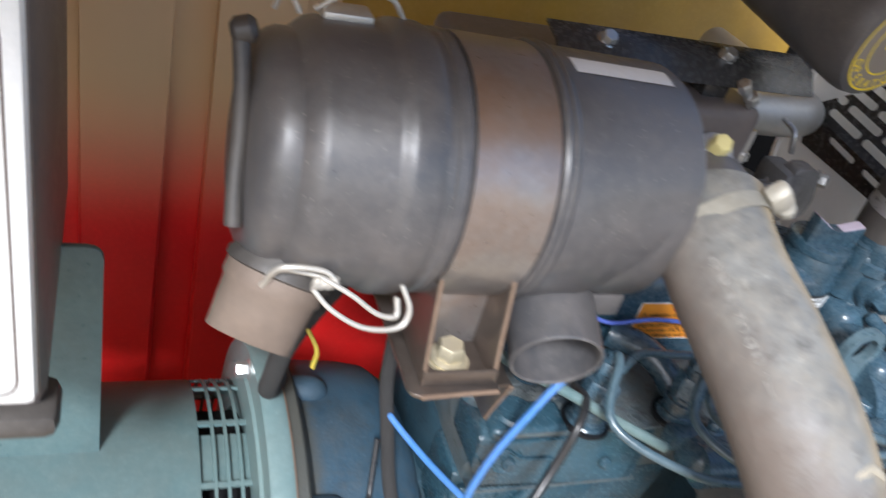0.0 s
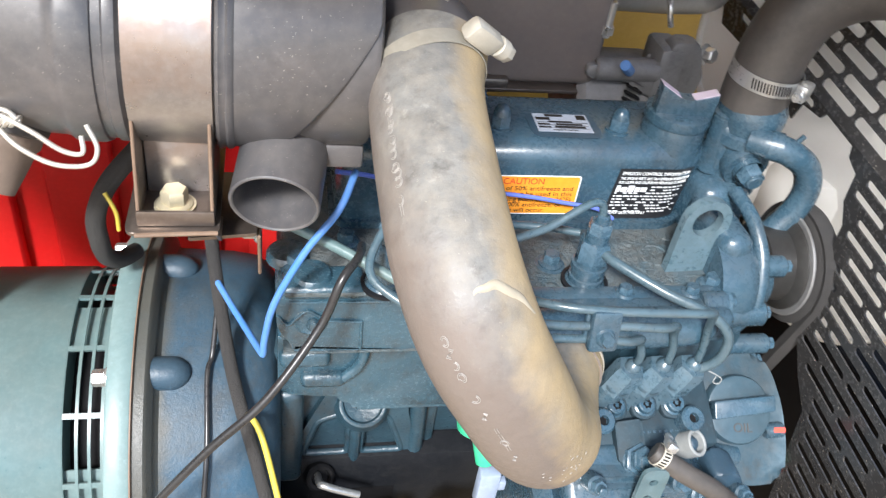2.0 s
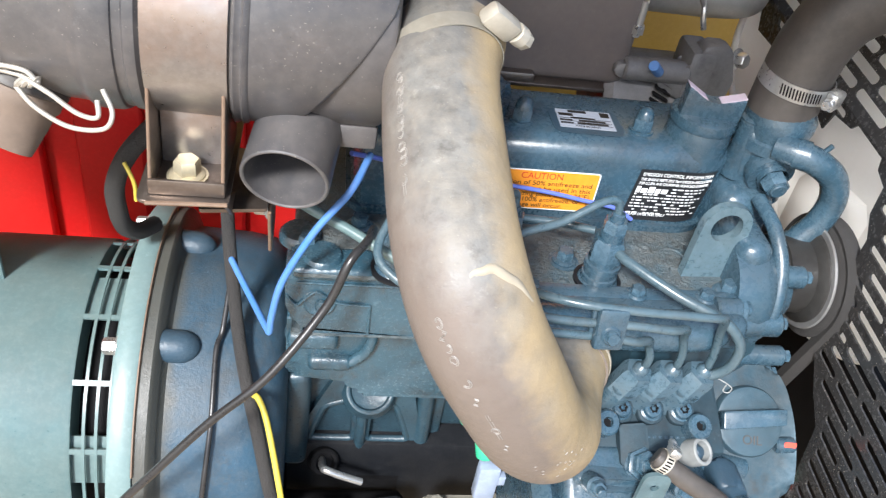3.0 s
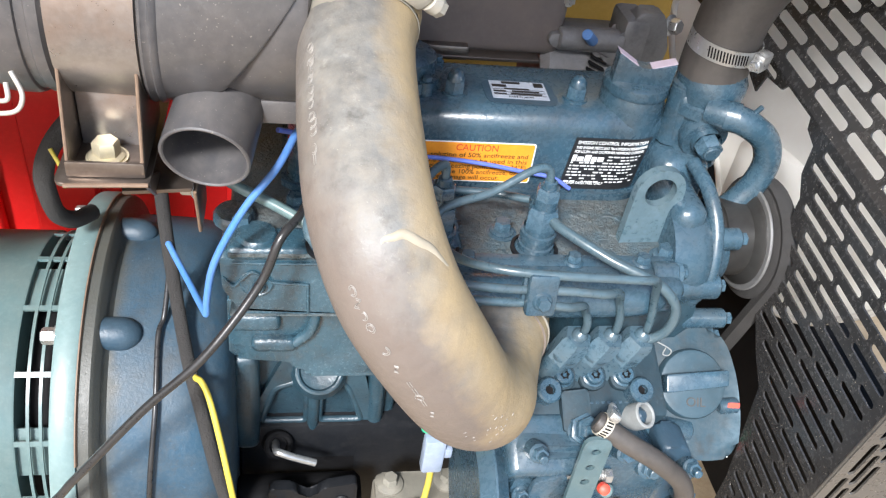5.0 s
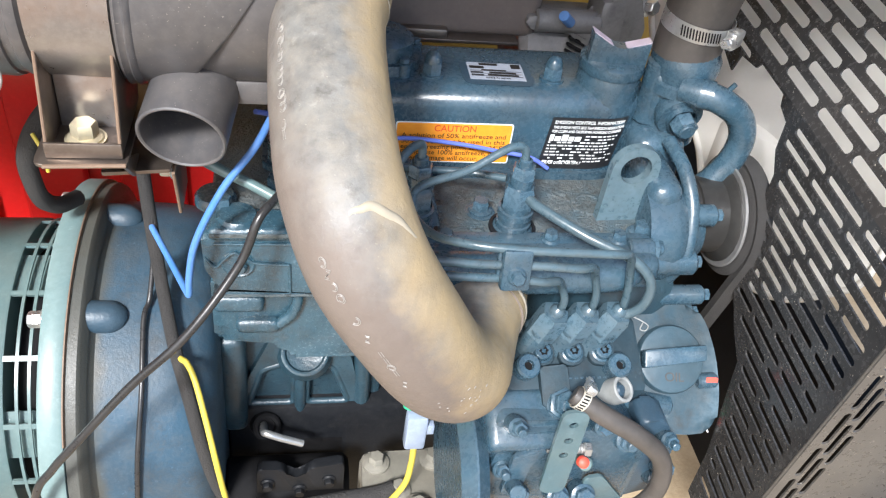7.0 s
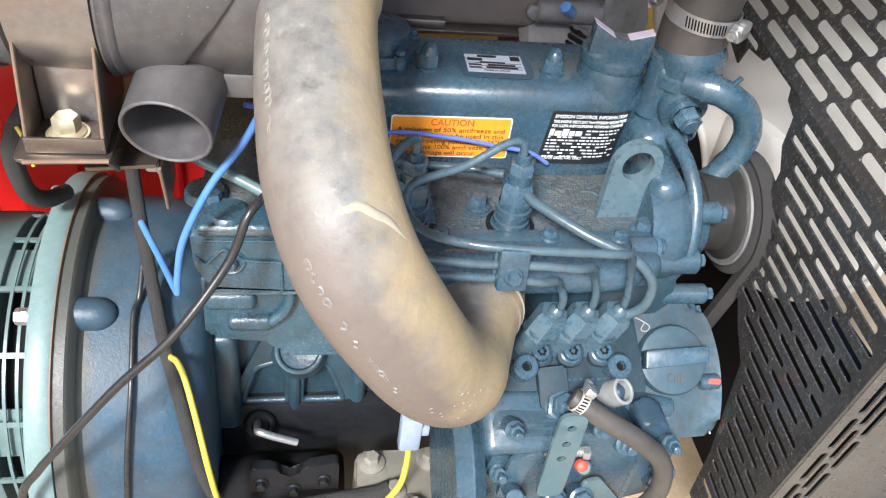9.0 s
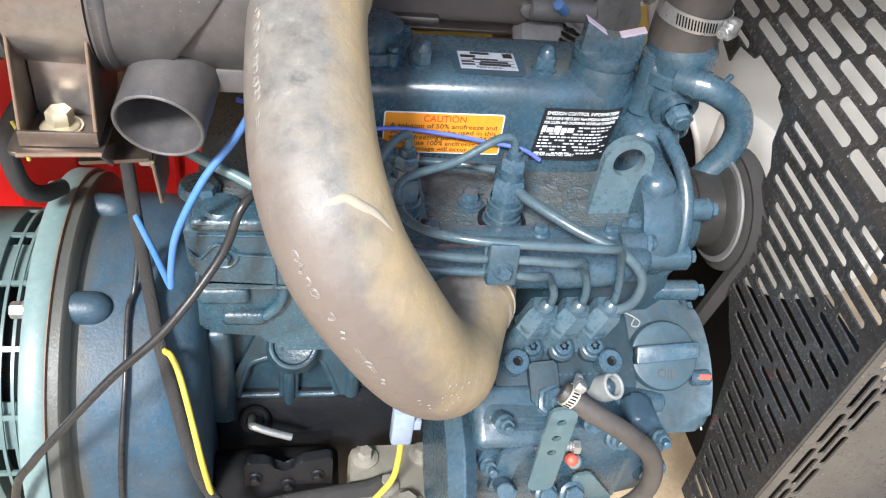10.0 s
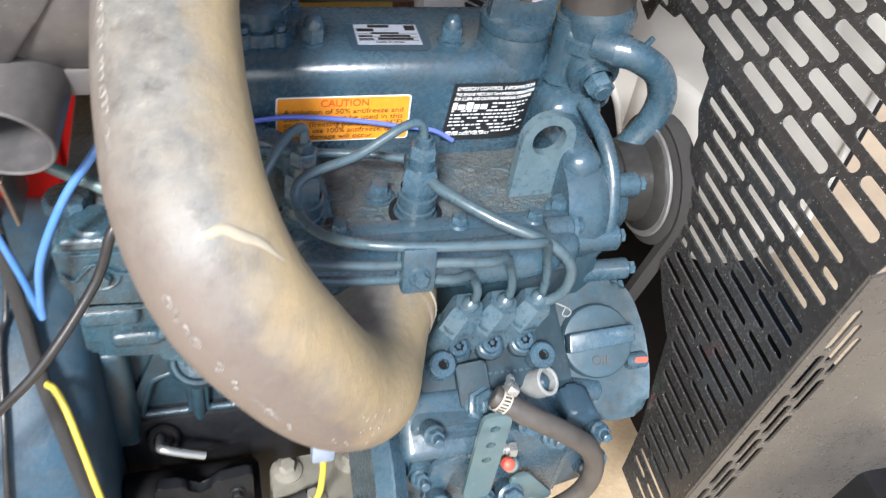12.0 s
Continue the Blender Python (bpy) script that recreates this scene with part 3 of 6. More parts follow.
# cylinder head
bm = B()
box(bm, (-0.125, 0.190, 0.645), (0.405, 0.215, 0.08), 0.006)
head = part("cylinder_head", bm, M_head, engine, "cast cylinder head, rusty and grimy on top")
bm = B()
o = rounded([(-0.333, 0.684), (-0.331, 0.640), (-0.318, 0.618), (-0.318, 0.611), (-0.165, 0.607), (-0.165, 0.684)], [0.010, 0.006, 0.012, 0.002, 0.004, 0.004], 5)
prism(bm, o, plane_frame((0, 0.069, 0), X, Z), -0.05, 0.006)
part("head_side", bm, M_cast, head, "smooth cast side of the head")
bm = B()
box(bm, (-0.243, 0.078, 0.6095), (0.165, 0.022, 0.0022), 0.0008)
part("gasket", bm, M_head, head, "pale dusty gasket edge")
bm = B()
box(bm, (-0.292, 0.080, 0.683), (0.070, 0.034, 0.014), 0.006, seg=3)
part("head_shoulder", bm, M_cast, head)
for pts in ([(-0.331, 0.069, 0.655), (-0.322, 0.0675, 0.645), (-0.315, 0.0675, 0.652), (-0.306, 0.0675, 0.661), (-0.296, 0.0675, 0.655), (-0.286, 0.0675, 0.649), (-0.258, 0.0675, 0.647)], [(-0.258, 0.0680, 0.647), (-0.2575, 0.0680, 0.630), (-0.257, 0.0680, 0.613)], [(-0.322, 0.0690, 0.670), (-0.290, 0.0675, 0.671), (-0.225, 0.0675, 0.671)]):
    bm = B()
    sweep(bm, pts, 0.0014, 8, 6)
    part("casting_seam", bm, M_cast, head)
bm = B()
lathe(bm, (-0.302, 0.071, 0.648), (0, -1, 0.12), [(0, 0.0155), (0.0025, 0.0150), (0.0035, 0.0135), (0.0025, 0.0120), (0.0015, 0.0060), (0.0015, 0)], 30)
part("core_plug", bm, M_cast, head)
for p in ((-0.300, 0.066, 0.646), (-0.205, 0.064, 0.640)):
    bm = B()
    bolthead(bm, p, (0, -0.95, 0.3), 0.008, 0.004, 0.006)
    part("side_bolt", bm, M_cast, head)
for x, y in ((-0.302, 0.083), (-0.322, 0.112)):
    bm = B()
    lathe(bm, (x, y, 0.684), Z, [(0, 0), (0, 0.0185), (0.006, 0.0180), (0.009, 0.0155), (0.010, 0)], 32)
    part("core_plug", bm, M_cast, head)

bm = B()
box(bm, (-0.112, 0.094, 0.6858), (0.055, 0.040, 0.0012), 0.0005)
for k in range(5):
    box(bm, (-0.124, 0.078 + 0.009 * k, 0.6868), (0.008, 0.0018, 0.0012), 0.0004)
    box(bm, (-0.128 + 0.008 * (k % 2), 0.0815 + 0.009 * k, 0.6868), (0.0018, 0.006, 0.0012), 0.0004)
part("cast_lettering", bm, M_head, head)
rng = random.Random(21)
bm = B()
for k in range(70):
    x, y = -0.30 + 0.36 * rng.random(), 0.066 + 0.078 * rng.random()
    lathe(bm, (x, y, 0.6855), Z, [(0, 0.0022 + 0.003 * rng.random()), (0.0008, 0.002), (0.0012, 0)], 8)
part("cast_relief", bm, M_head, head, "lumps under baked dirt")["kind"] = "stuff"
bm = B()
for k in range(5):
    box(bm, (0.012, 0.080 + 0.010 * k, 0.6862), (0.010, 0.0018, 0.0014), 0.0004)
    box(bm, (0.007 + 0.010 * (k % 2), 0.084 + 0.010 * k, 0.6862), (0.0018, 0.007, 0.0014), 0.0004)
part("cast_lettering", bm, M_head, head)
bm = B()
lathe(bm, (0.024, 0.112, 0.6855), Z, [(0, 0.017), (0.0015, 0.0165), (0.0018, 0.013), (0.0006, 0.012), (0.0006, 0)], 28)
part("cast_ring", bm, M_head, head)

bm = B()
box(bm, (-0.125, 0.175, 0.6835), (0.40, 0.225, 0.004), 0.001)
part("head_deck", bm, M_head, head)
for x, y in ((-0.085, 0.098), (0.048, 0.108), (-0.315, 0.098), (-0.27, 0.13), (0.062, 0.065)):
    bm = B()
    lathe(bm, (x, y, 0.685), Z, [(0, 0), (0, 0.014), (0.002, 0.014), (0.003, 0.011), (0.003, 0)], 24)
    bolthead(bm, (x, y, 0.688), Z, 0.014, 0.009, 0.0115)
    part("head_bolt", bm, M_blue, head)

# intake manifold along the head
bm = B()
box(bm, (-0.045, 0.034, 0.676), (0.225, 0.036, 0.034), 0.010, seg=3)
box(bm, (-0.045, 0.052, 0.684), (0.245, 0.018, 0.018), 0.003)
sweep(bm, [(-0.150, 0.026, 0.676), (-0.03, 0.024, 0.676), (0.030, 0.026, 0.677), (0.042, 0.034, 0.679)], lambda t: 0.019 if t < 0.9 else 0.014, 24)
manifold = part("intake_manifold", bm, M_blue, engine)
bm = B()
cyl(bm, (0.040, 0.040, 0.690), (0.064, 0.040, 0.690), 0.010, bev=0.002)
hexhead(bm, (0.062, 0.040, 0.690), X, 0.016, 0.007)
cyl(bm, (0.069, 0.040, 0.690), (0.074, 0.040, 0.690), 0.0055, bev=0.001)
part("sensor_plug", bm, M_blue, manifold)
for x in (-0.125, -0.03, 0.034):
    bm = B()
    bolthead(bm, (x, 0.050, 0.692), Z, 0.011, 0.007, 0.009)
    part("manifold_bolt", bm, M_blue, manifold)
bm = B()
sweep(bm, [(-0.080, 0.050, 0.640), (-0.090, 0.014, 0.646), (-0.095, 0.002, 0.648)], 0.0375, 32)
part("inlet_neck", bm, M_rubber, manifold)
bm = B()
lathe(bm, (-0.0930, 0.0085, 0.6476), (0.3, 0.9, -0.1), [(0, 0.0355), (0.001, 0.0394), (0.004, 0.0394), (0.005, 0.0355)], 48)
part("cuff_ring", bm, M_clampdust, manifold)
bm = B()
sweep(bm, [(-0.190, 0.150, 0.715), (-0.160, 0.130, 0.712), (-0.143, 0.105, 0.700), (-0.136, 0.075, 0.680)], 0.013, 20)
part("water_passage", bm, M_blue, head)

# valve cover
def cover_shape(bm):
    """A long lid with a rounded front edge and a half-round end."""
    R = 0.053
    yc = 0.1565 + R
    plan = [(-0.270, yc + R), (-0.278, yc + R - 0.010), (-0.278, yc - R + 0.010), (-0.270, yc - R)]
    n = 18
    plan += [(0.030 + R * math.sin(math.pi * k / n), yc - R * math.cos(math.pi * k / n)) for k in range(n + 1)]
    c = Vector((-0.10, yc))
    rings = []
    for z, inset, lean in ((0.692, 0.0, 0.0), (0.756, 0.0005, 0.008), (0.764, 0.002, 0.009), (0.770, 0.006, 0.009), (0.7745, 0.012, 0.009), (0.776, 0.019, 0.009)):
        ring = []
        for k, p in enumerate(plan):
            p = Vector(p)
            a, b = Vector(plan[k - 1]), Vector(plan[(k + 1) % len(plan)])
            t = (b - a).normalized()
            nrm = Vector((t.y, -t.x))
            q = p - nrm * inset
            ring.append(bm.verts.new((q.x + (lean if p.x > 0.0 else 0.0), q.y, z)))
        rings.append(ring)
    for a, b in zip(rings, rings[1:]):
        for i in range(len(a)):
            bm.faces.new((a[i], a[(i + 1) % len(a)], b[(i + 1) % len(a)], b[i]))
    bm.faces.new(rings[-1])
    bm.faces.new(list(reversed(rings[0])))
    flange = [bm.verts.new((p[0] * 1.0 + (0.005 if p[0] > 0.03 else -0.005 if p[0] < -0.27 else 0), yc + (p[1] - yc) * 1.09, z)) for z in (0.684, 0.693) for p in plan]
    m = len(plan)
    for i in range(m):
        bm.faces.new((flange[i], flange[(i + 1) % m], flange[m + (i + 1) % m], flange[m + i]))
    bm.faces.new(flange[m:])


bm = B()
cover_shape(bm)
cover = part("valve_cover", bm, M_blue, engine, "smooth grey-blue valve cover with labels", 50)

for x in (-0.128, -0.012, -0.243):
    bm = B()
    lathe(bm, (x, 0.190, 0.776), Z, [(0, 0), (0, 0.012), (0.002, 0.012), (0.002, 0)], 24)
    hexhead(bm, (x, 0.190, 0.778), Z, 0.0165, 0.012)
    lathe(bm, (x, 0.190, 0.789), Z, [(0, 0.0085), (0.006, 0.0075), (0.010, 0.004), (0.011, 0)], 16)
    part("cap_nut", bm, M_blue, cover)
# oil filler
bm = B()
lathe(bm, (0.044, 0.190, 0.745), Z, [(0, 0.033), (0.030, 0.031), (0.040, 0.0305), (0.045, 0.029), (0.045, 0)], 40)
part("filler_neck", bm, M_blue, cover)
bm = B()
lathe(bm, (0.044, 0.190, 0.790), Z, [(0, 0), (0, 0.031), (0.004, 0.032), (0.010, 0.031), (0.012, 0.028), (0.012, 0)], 40)
o = [(-0.028, 0), (0.028, 0), (0.029, 0.024), (0.006, 0.017), (-0.006, 0.018), (-0.027, 0.030)]
prism(bm, rounded(o, 0.002, 2), plane_frame((0.044, 0.190, 0.800), (1, -0.10, 0), Z), 0.014, 0.001)
cap = part("oil_filler_cap", bm, M_blue, cover, "grey-blue oil cap with a winged grip")
lettering(cap, "OIL", plane_frame((0.030, 0.1635, 0.8022), X, (0, 1, 0.0)), 0.011, M_cast)
for x0, x1, z0, z1 in ((-0.0275, -0.007, 0.0302, 0.0185), (0.0065, 0.0287, 0.0172, 0.0242)):
    bm = B()
    fr = plane_frame((0.044, 0.190, 0.800), (1, -0.10, 0), Z)
    prism(bm, [(x0, z0), (x1, z1), (x1, z1 + 0.0008), (x0, z0 + 0.0008)], fr @ Matrix.Translation((0, 0, 0.001)), 0.012)
    part("worn_edge", bm, M_pink, cap, "pale worn top edge of the grip")
# breather
bm = B()
lathe(bm, (-0.172, 0.215, 0.776), Z, [(0, 0), (0, 0.036), (0.010, 0.035), (0.010, 0.029), (0.024, 0.028), (0.029, 0.022), (0.031, 0)], 36)
breather = part("breather_dome", bm, M_blue, cover)
for a in (20, 140, 250, -60):
    bm = B()
    p = (-0.172 + 0.034 * math.cos(radians(a)), 0.215 + 0.034 * math.sin(radians(a)), 0.776)
    lathe(bm, p, Z, [(0, 0), (0, 0.0065), (0.012, 0.006), (0.013, 0.0), ], 16)
    hexhead(bm, (p[0], p[1], 0.789), Z, 0.008, 0.004)
    part("screw", bm, M_blue, breather)

# labels
bm = B()
F1 = plane_frame((-0.162, 0.1560, 0.701), X, Z)
prism(bm, rounded([(0, 0), (0.112, 0), (0.112, 0.044), (0, 0.044)], 0.003), F1, 0.0004)
lab = part("caution_label", bm, M_whiteink, cover, "orange caution label with black print")
bm = B()
F1b = F1 @ Matrix.Translation((0, 0, 0.0003))
prism(bm, rounded([(0.0012, 0.0012), (0.1108, 0.0012), (0.1108, 0.0428), (0.0012, 0.0428)], 0.0025), F1b, 0.0003)
part("label_face", bm, M_orange, lab)
F1c = F1 @ Matrix.Translation((0, 0, 0.0006))
lettering(lab, "CAUTION", F1c @ Matrix.Translation((0.036, 0.0345, 0)), 0.0095, M_redink, width=0.04)
for k, (s, w) in enumerate((("A solution of 50% antifreeze and", 0.100), ("50% water must be used in this", 0.100), ("engine (freezing point about-34°F)", 0.100), ("Do not use 100% antifreeze, or", 0.092), ("severe damage will occur.", 0.076))):
    lettering(lab, s, F1c @ Matrix.Translation((0.006, 0.0275 - 0.0062 * k, 0)), 0.0068, M_ink, width=w)


def wrap_point(u, v, out=0.0):
    """A point of the cover's front, u along it from x = -0.020 and round its end."""
    R = 0.053
    yc, z = 0.1565 + R, 0.696 + v
    lean = 0.008 * min(1.0, (z - 0.692) / 0.064)
    x = -0.020 + u
    if x < 0.030:
        return Vector((x + lean * max(0.0, (x + 0.27) / 0.30), 0.1565 - out, z))
    a = (x - 0.030) / R
    return Vector((0.030 + lean + (R + out) * math.sin(a), yc - (R + out) * math.cos(a), z))


def wrapped(me, out):
    for v in me.vertices:
        v.co = wrap_point(v.co.x, v.co.y, out + v.co.z)


def wrap_sheet(rects, out, nx=1):
    bm = B()
    for x, y, w, h in rects:
        n = max(1, int(w / 0.004))
        cols = [(bm.verts.new(wrap_point(x + w * k / n, y, out)), bm.verts.new(wrap_point(x + w * k / n, y + h, out))) for k in range(n + 1)]
        for a, b in zip(cols, cols[1:]):
            bm.faces.new((a[0], b[0], b[1], a[1]))
    return bm


lab2 = part("emission_label", wrap_sheet([(0, 0, 0.078, 0.058)], 0.0004), M_blacklabel, cover, "black emission label with white print")
for text, y, size, width in (("EMISSION CONTROL INFORMATION", 0.0515, 0.0050, 0.070), ("THIS ENGINE MEETS 2015 Tier4 EMISSION REGULATIONS", 0.0462, 0.0042, 0.072), ("FOR U.S.EPA AND CALIFORNIA NONROAD CI ENGINES", 0.0417, 0.0042, 0.070), ("SULFUR DIESEL FUEL ONLY", 0.0060, 0.0040, 0.040)):
    ob = lettering(lab2, text, Matrix.Translation((0.003, y, 0.0)), size, M_whiteink, width=width)
    wrapped(ob.data, 0.0012)
rng = random.Random(11)
rects = [(0.003, 0.0322, 0.004, 0.0072), (0.008, 0.0322, 0.006, 0.0052), (0.015, 0.0322, 0.006, 0.0072), (0.022, 0.0322, 0.005, 0.0052), (0.028, 0.0322, 0.006, 0.0052)]
for k in range(9):
    y = 0.0372 - 0.0036 * k
    x = 0.038 if k < 2 else 0.003
    while x < 0.070:
        w = 0.002 + 0.004 * rng.random()
        if rng.random() < 0.82:
            rects.append((x, y, min(w, 0.073 - x), 0.0014))
        x += w + 0.0013
part("print_bar", wrap_sheet(rects, 0.0010), M_whiteink, lab2)

bm = B()
F3 = plane_frame((-0.0925, 0.182, 0.7766), (1, -0.02, 0), (0, 1, 0))
prism(bm, [(0, 0), (0.054, 0), (0.054, 0.033), (0, 0.033)], F3, 0.0004)
lab3 = part("rating_plate", bm, M_silver, cover, "silver rating plate with small black print")
F3b = F3 @ Matrix.Translation((0, 0, 0.0005))
rects = [(0.012, 0.0275, 0.018, 0.004), (0.002, 0.021, 0.014, 0.0045), (0.043, 0.023, 0.009, 0.008)]
rects += [(0.013, 0.0168, 0.024, 0.0025), (0.002, 0.0125, 0.012, 0.0018), (0.020, 0.0125, 0.026, 0.0025), (0.002, 0.0075, 0.012, 0.0018), (0.018, 0.0075, 0.030, 0.0028), (0.002, 0.0165, 0.050, 0.0003), (0.002, 0.0115, 0.050, 0.0003), (0.002, 0.0063, 0.050, 0.0003)]
bars(lab3, F3b, rects, M_ink)
lettering(lab3, "MADE IN JAPAN", F3b @ Matrix.Translation((0.015, 0.0022, 0)), 0.0036, M_ink, width=0.024)
bm = B()
prism(bm, rounded([(-0.006, -0.009), (0.058, -0.009), (0.062, 0.002), (0.060, 0.036), (-0.008, 0.034)], 0.01), F3 @ Matrix.Translation((0, 0, -0.0002)), 0.0004)
part("clear_film", bm, M_bell, cover, "darker patch of fresh paint round the plate")

# injectors
INJ = (-0.060, -0.150, -0.240)
for x in INJ:
    bm = B()
    lathe(bm, (x, 0.072, 0.684), Z, [(0, 0.0185), (0.006, 0.0180), (0.008, 0.0160), (0.013, 0.0160), (0.014, 0.0145), (0.019, 0.0145), (0.020, 0.0160), (0.026, 0.0160), (0.027, 0.0140), (0.031, 0.0140)], 28)
    hexhead(bm, (x, 0.072, 0.714), Z, 0.0255, 0.022)
    lathe(bm, (x, 0.072, 0.735), Z, [(0, 0.0105), (0.010, 0.0105), (0.011, 0)], 24)
    inj = part("injector", bm, M_blue, engine)
    bm = B()
    hexhead(bm, (x, 0.072, 0.742), Z, 0.0185, 0.014)
    lathe(bm, (x, 0.072, 0.756), Z, [(0, 0.0065), (0.006, 0.0058), (0.007, 0.004)], 20)
    part("union_nut", bm, M_blue, inj)
    bm = B()
    lathe(bm, (x, 0.072, 0.685), Z, [(0, 0.0185), (0.002, 0.0215), (0.005, 0.0215), (0.006, 0.0185)], 28)
    part("seal_ring", bm, M_sump, inj, "oil-black seal ring")

# lifting eye
bm = B()
ring = [(0.0235 * math.cos(radians(a)), 0.058 + 0.0235 * math.sin(radians(a))) for a in range(0, 181, 15)]
o = [(0.021 + 0.004, 0.0)] + ring + [(-0.021 - 0.004, 0.0)]
hole = [(0.0148 * math.cos(radians(a)), 0.058 + 0.0148 * math.sin(radians(a))) for a in range(0, 360, 15)]
holed(bm, o, [hole], plane_frame((0.050, 0.088, 0.684), (1, 0.06, 0), (0, 0.0, 1)), -0.009)
part("lifting_eye", bm, M_eye, engine, "flat lifting eye with a worn hole")

# high-pressure pipes
PIPES = [
    [(-0.023, 0.005, 0.644), (-0.022, 0.004, 0.662), (-0.030, 0.000, 0.682), (-0.042, -0.018, 0.704), (-0.060, -0.030, 0.714), (-0.085, -0.030, 0.718), (-0.140, -0.030, 0.722), (-0.20, -0.02, 0.724), (-0.26, 0.02, 0.74), (-0.245, 0.06, 0.765), (-0.240, 0.072, 0.762)],
    [(0.006, 0.005, 0.644), (0.006, 0.004, 0.666), (-0.002, 0.000, 0.692), (-0.015, -0.018, 0.718), (-0.034, -0.030, 0.728), (-0.065, -0.030, 0.731), (-0.13, -0.029, 0.734), (-0.17, -0.02, 0.737), (-0.19, 0.02, 0.745), (-0.17, 0.05, 0.775), (-0.152, 0.072, 0.775), (-0.150, 0.072, 0.760)],
    [(0.035, 0.005, 0.644), (0.034, 0.004, 0.670), (0.026, -0.002, 0.702), (0.013, -0.018, 0.731), (-0.006, -0.030, 0.743), (-0.075, -0.030, 0.747), (-0.120, -0.022, 0.746), (-0.147, 0.003, 0.736), (-0.159, 0.030, 0.735), (-0.154, 0.048, 0.748), (-0.112, 0.060, 0.758), (-0.078, 0.070, 0.774), (-0.064, 0.073, 0.773), (-0.060, 0.072, 0.758)],
]
for pts in PIPES:
    bm = B()
    sweep(bm, pts, 0.0036, 14)
    part("injection_pipe", bm, M_pipeblue, engine)
bm = B()
sweep(bm, [(-0.054, 0.062, 0.728), (-0.046, 0.048, 0.728), (-0.012, 0.018, 0.722), (0.026, 0.000, 0.712), (0.047, -0.004, 0.690), (0.049, -0.004, 0.665), (0.040, 0.000, 0.648), (0.025, 0.006, 0.640)], 0.0045, 14)
part("return_pipe", bm, M_pipeblue, engine)
bm = B()
sweep(bm, [(-0.36, 0.110, 0.760), (-0.325, 0.075, 0.752), (-0.285, 0.060, 0.738), (-0.240, 0.040, 0.722), (-0.20, 0.02, 0.710)], 0.0045, 14)
part("fuel_pipe", bm, M_gen, engine)
bm = B()
sweep(bm, [(-0.225, 0.075, 0.742), (-0.19, 0.10, 0.735), (-0.15, 0.105, 0.728), (-0.10, 0.10, 0.728), (-0.07, 0.085, 0.733)], 0.0035, 12)
part("leak_off_pipe", bm, M_pipeblue, engine)
bm = B()
box(bm, (-0.086, -0.033, 0.731), (0.024, 0.010, 0.036), 0.003, Matrix.Rotation(radians(-12), 4, 'X'))
box(bm, (-0.086, -0.026, 0.731), (0.028, 0.006, 0.030), 0.002, Matrix.Rotation(radians(-12), 4, 'X'))
clampb = part("pipe_clamp", bm, M_blue, engine)
bm = B()
bolthead(bm, (-0.086, -0.038, 0.728), (0, -0.95, 0.3), 0.010, 0.006, 0.008)
part("clamp_bolt", bm, M_blue, clampb)

# injection pump
PN = unit((0.04, -0.50, 0.86))
TILT_X = Matrix.Rotation(radians(24), 4, 'X')
bm = B()
box(bm, (0.002, 0.016, 0.565), (0.135, 0.075, 0.060), 0.006, TILT_X)
pump = part("injection_pump", bm, M_bodyflat, engine, "injection pump with three delivery unions")
bm = B()
box(bm, (-0.048, -0.036, 0.545), (0.075, 0.055, 0.055), 0.008, Matrix.Rotation(radians(30), 4, 'X'), 3)
part("pump_shoulder", bm, M_blue, pump)
bm = B()
o = rounded([(-0.088, 0.50), (-0.080, 0.445), (0.070, 0.435), (0.074, 0.530), (0.036, 0.570), (-0.078, 0.574)], 0.010)
prism(bm, o, plane_frame((0, -0.056, 0), X, Z), -0.070, 0.004)
o = rounded([(-0.080, 0.505), (-0.075, 0.470), (0.060, 0.458), (0.064, 0.525), (0.032, 0.562), (-0.070, 0.566)], 0.010)
prism(bm, o, plane_frame((0, -0.054, 0), X, Z), 0.008, 0.002)
part("governor_cover", bm, M_blue, pump, "flat governor cover behind the control lever")
bm = B()
cyl(bm, (-0.108, -0.03, 0.47), (-0.082, -0.03, 0.47), 0.085, bev=0.012, seg=40)
part("pump_flange", bm, M_blue, pump)
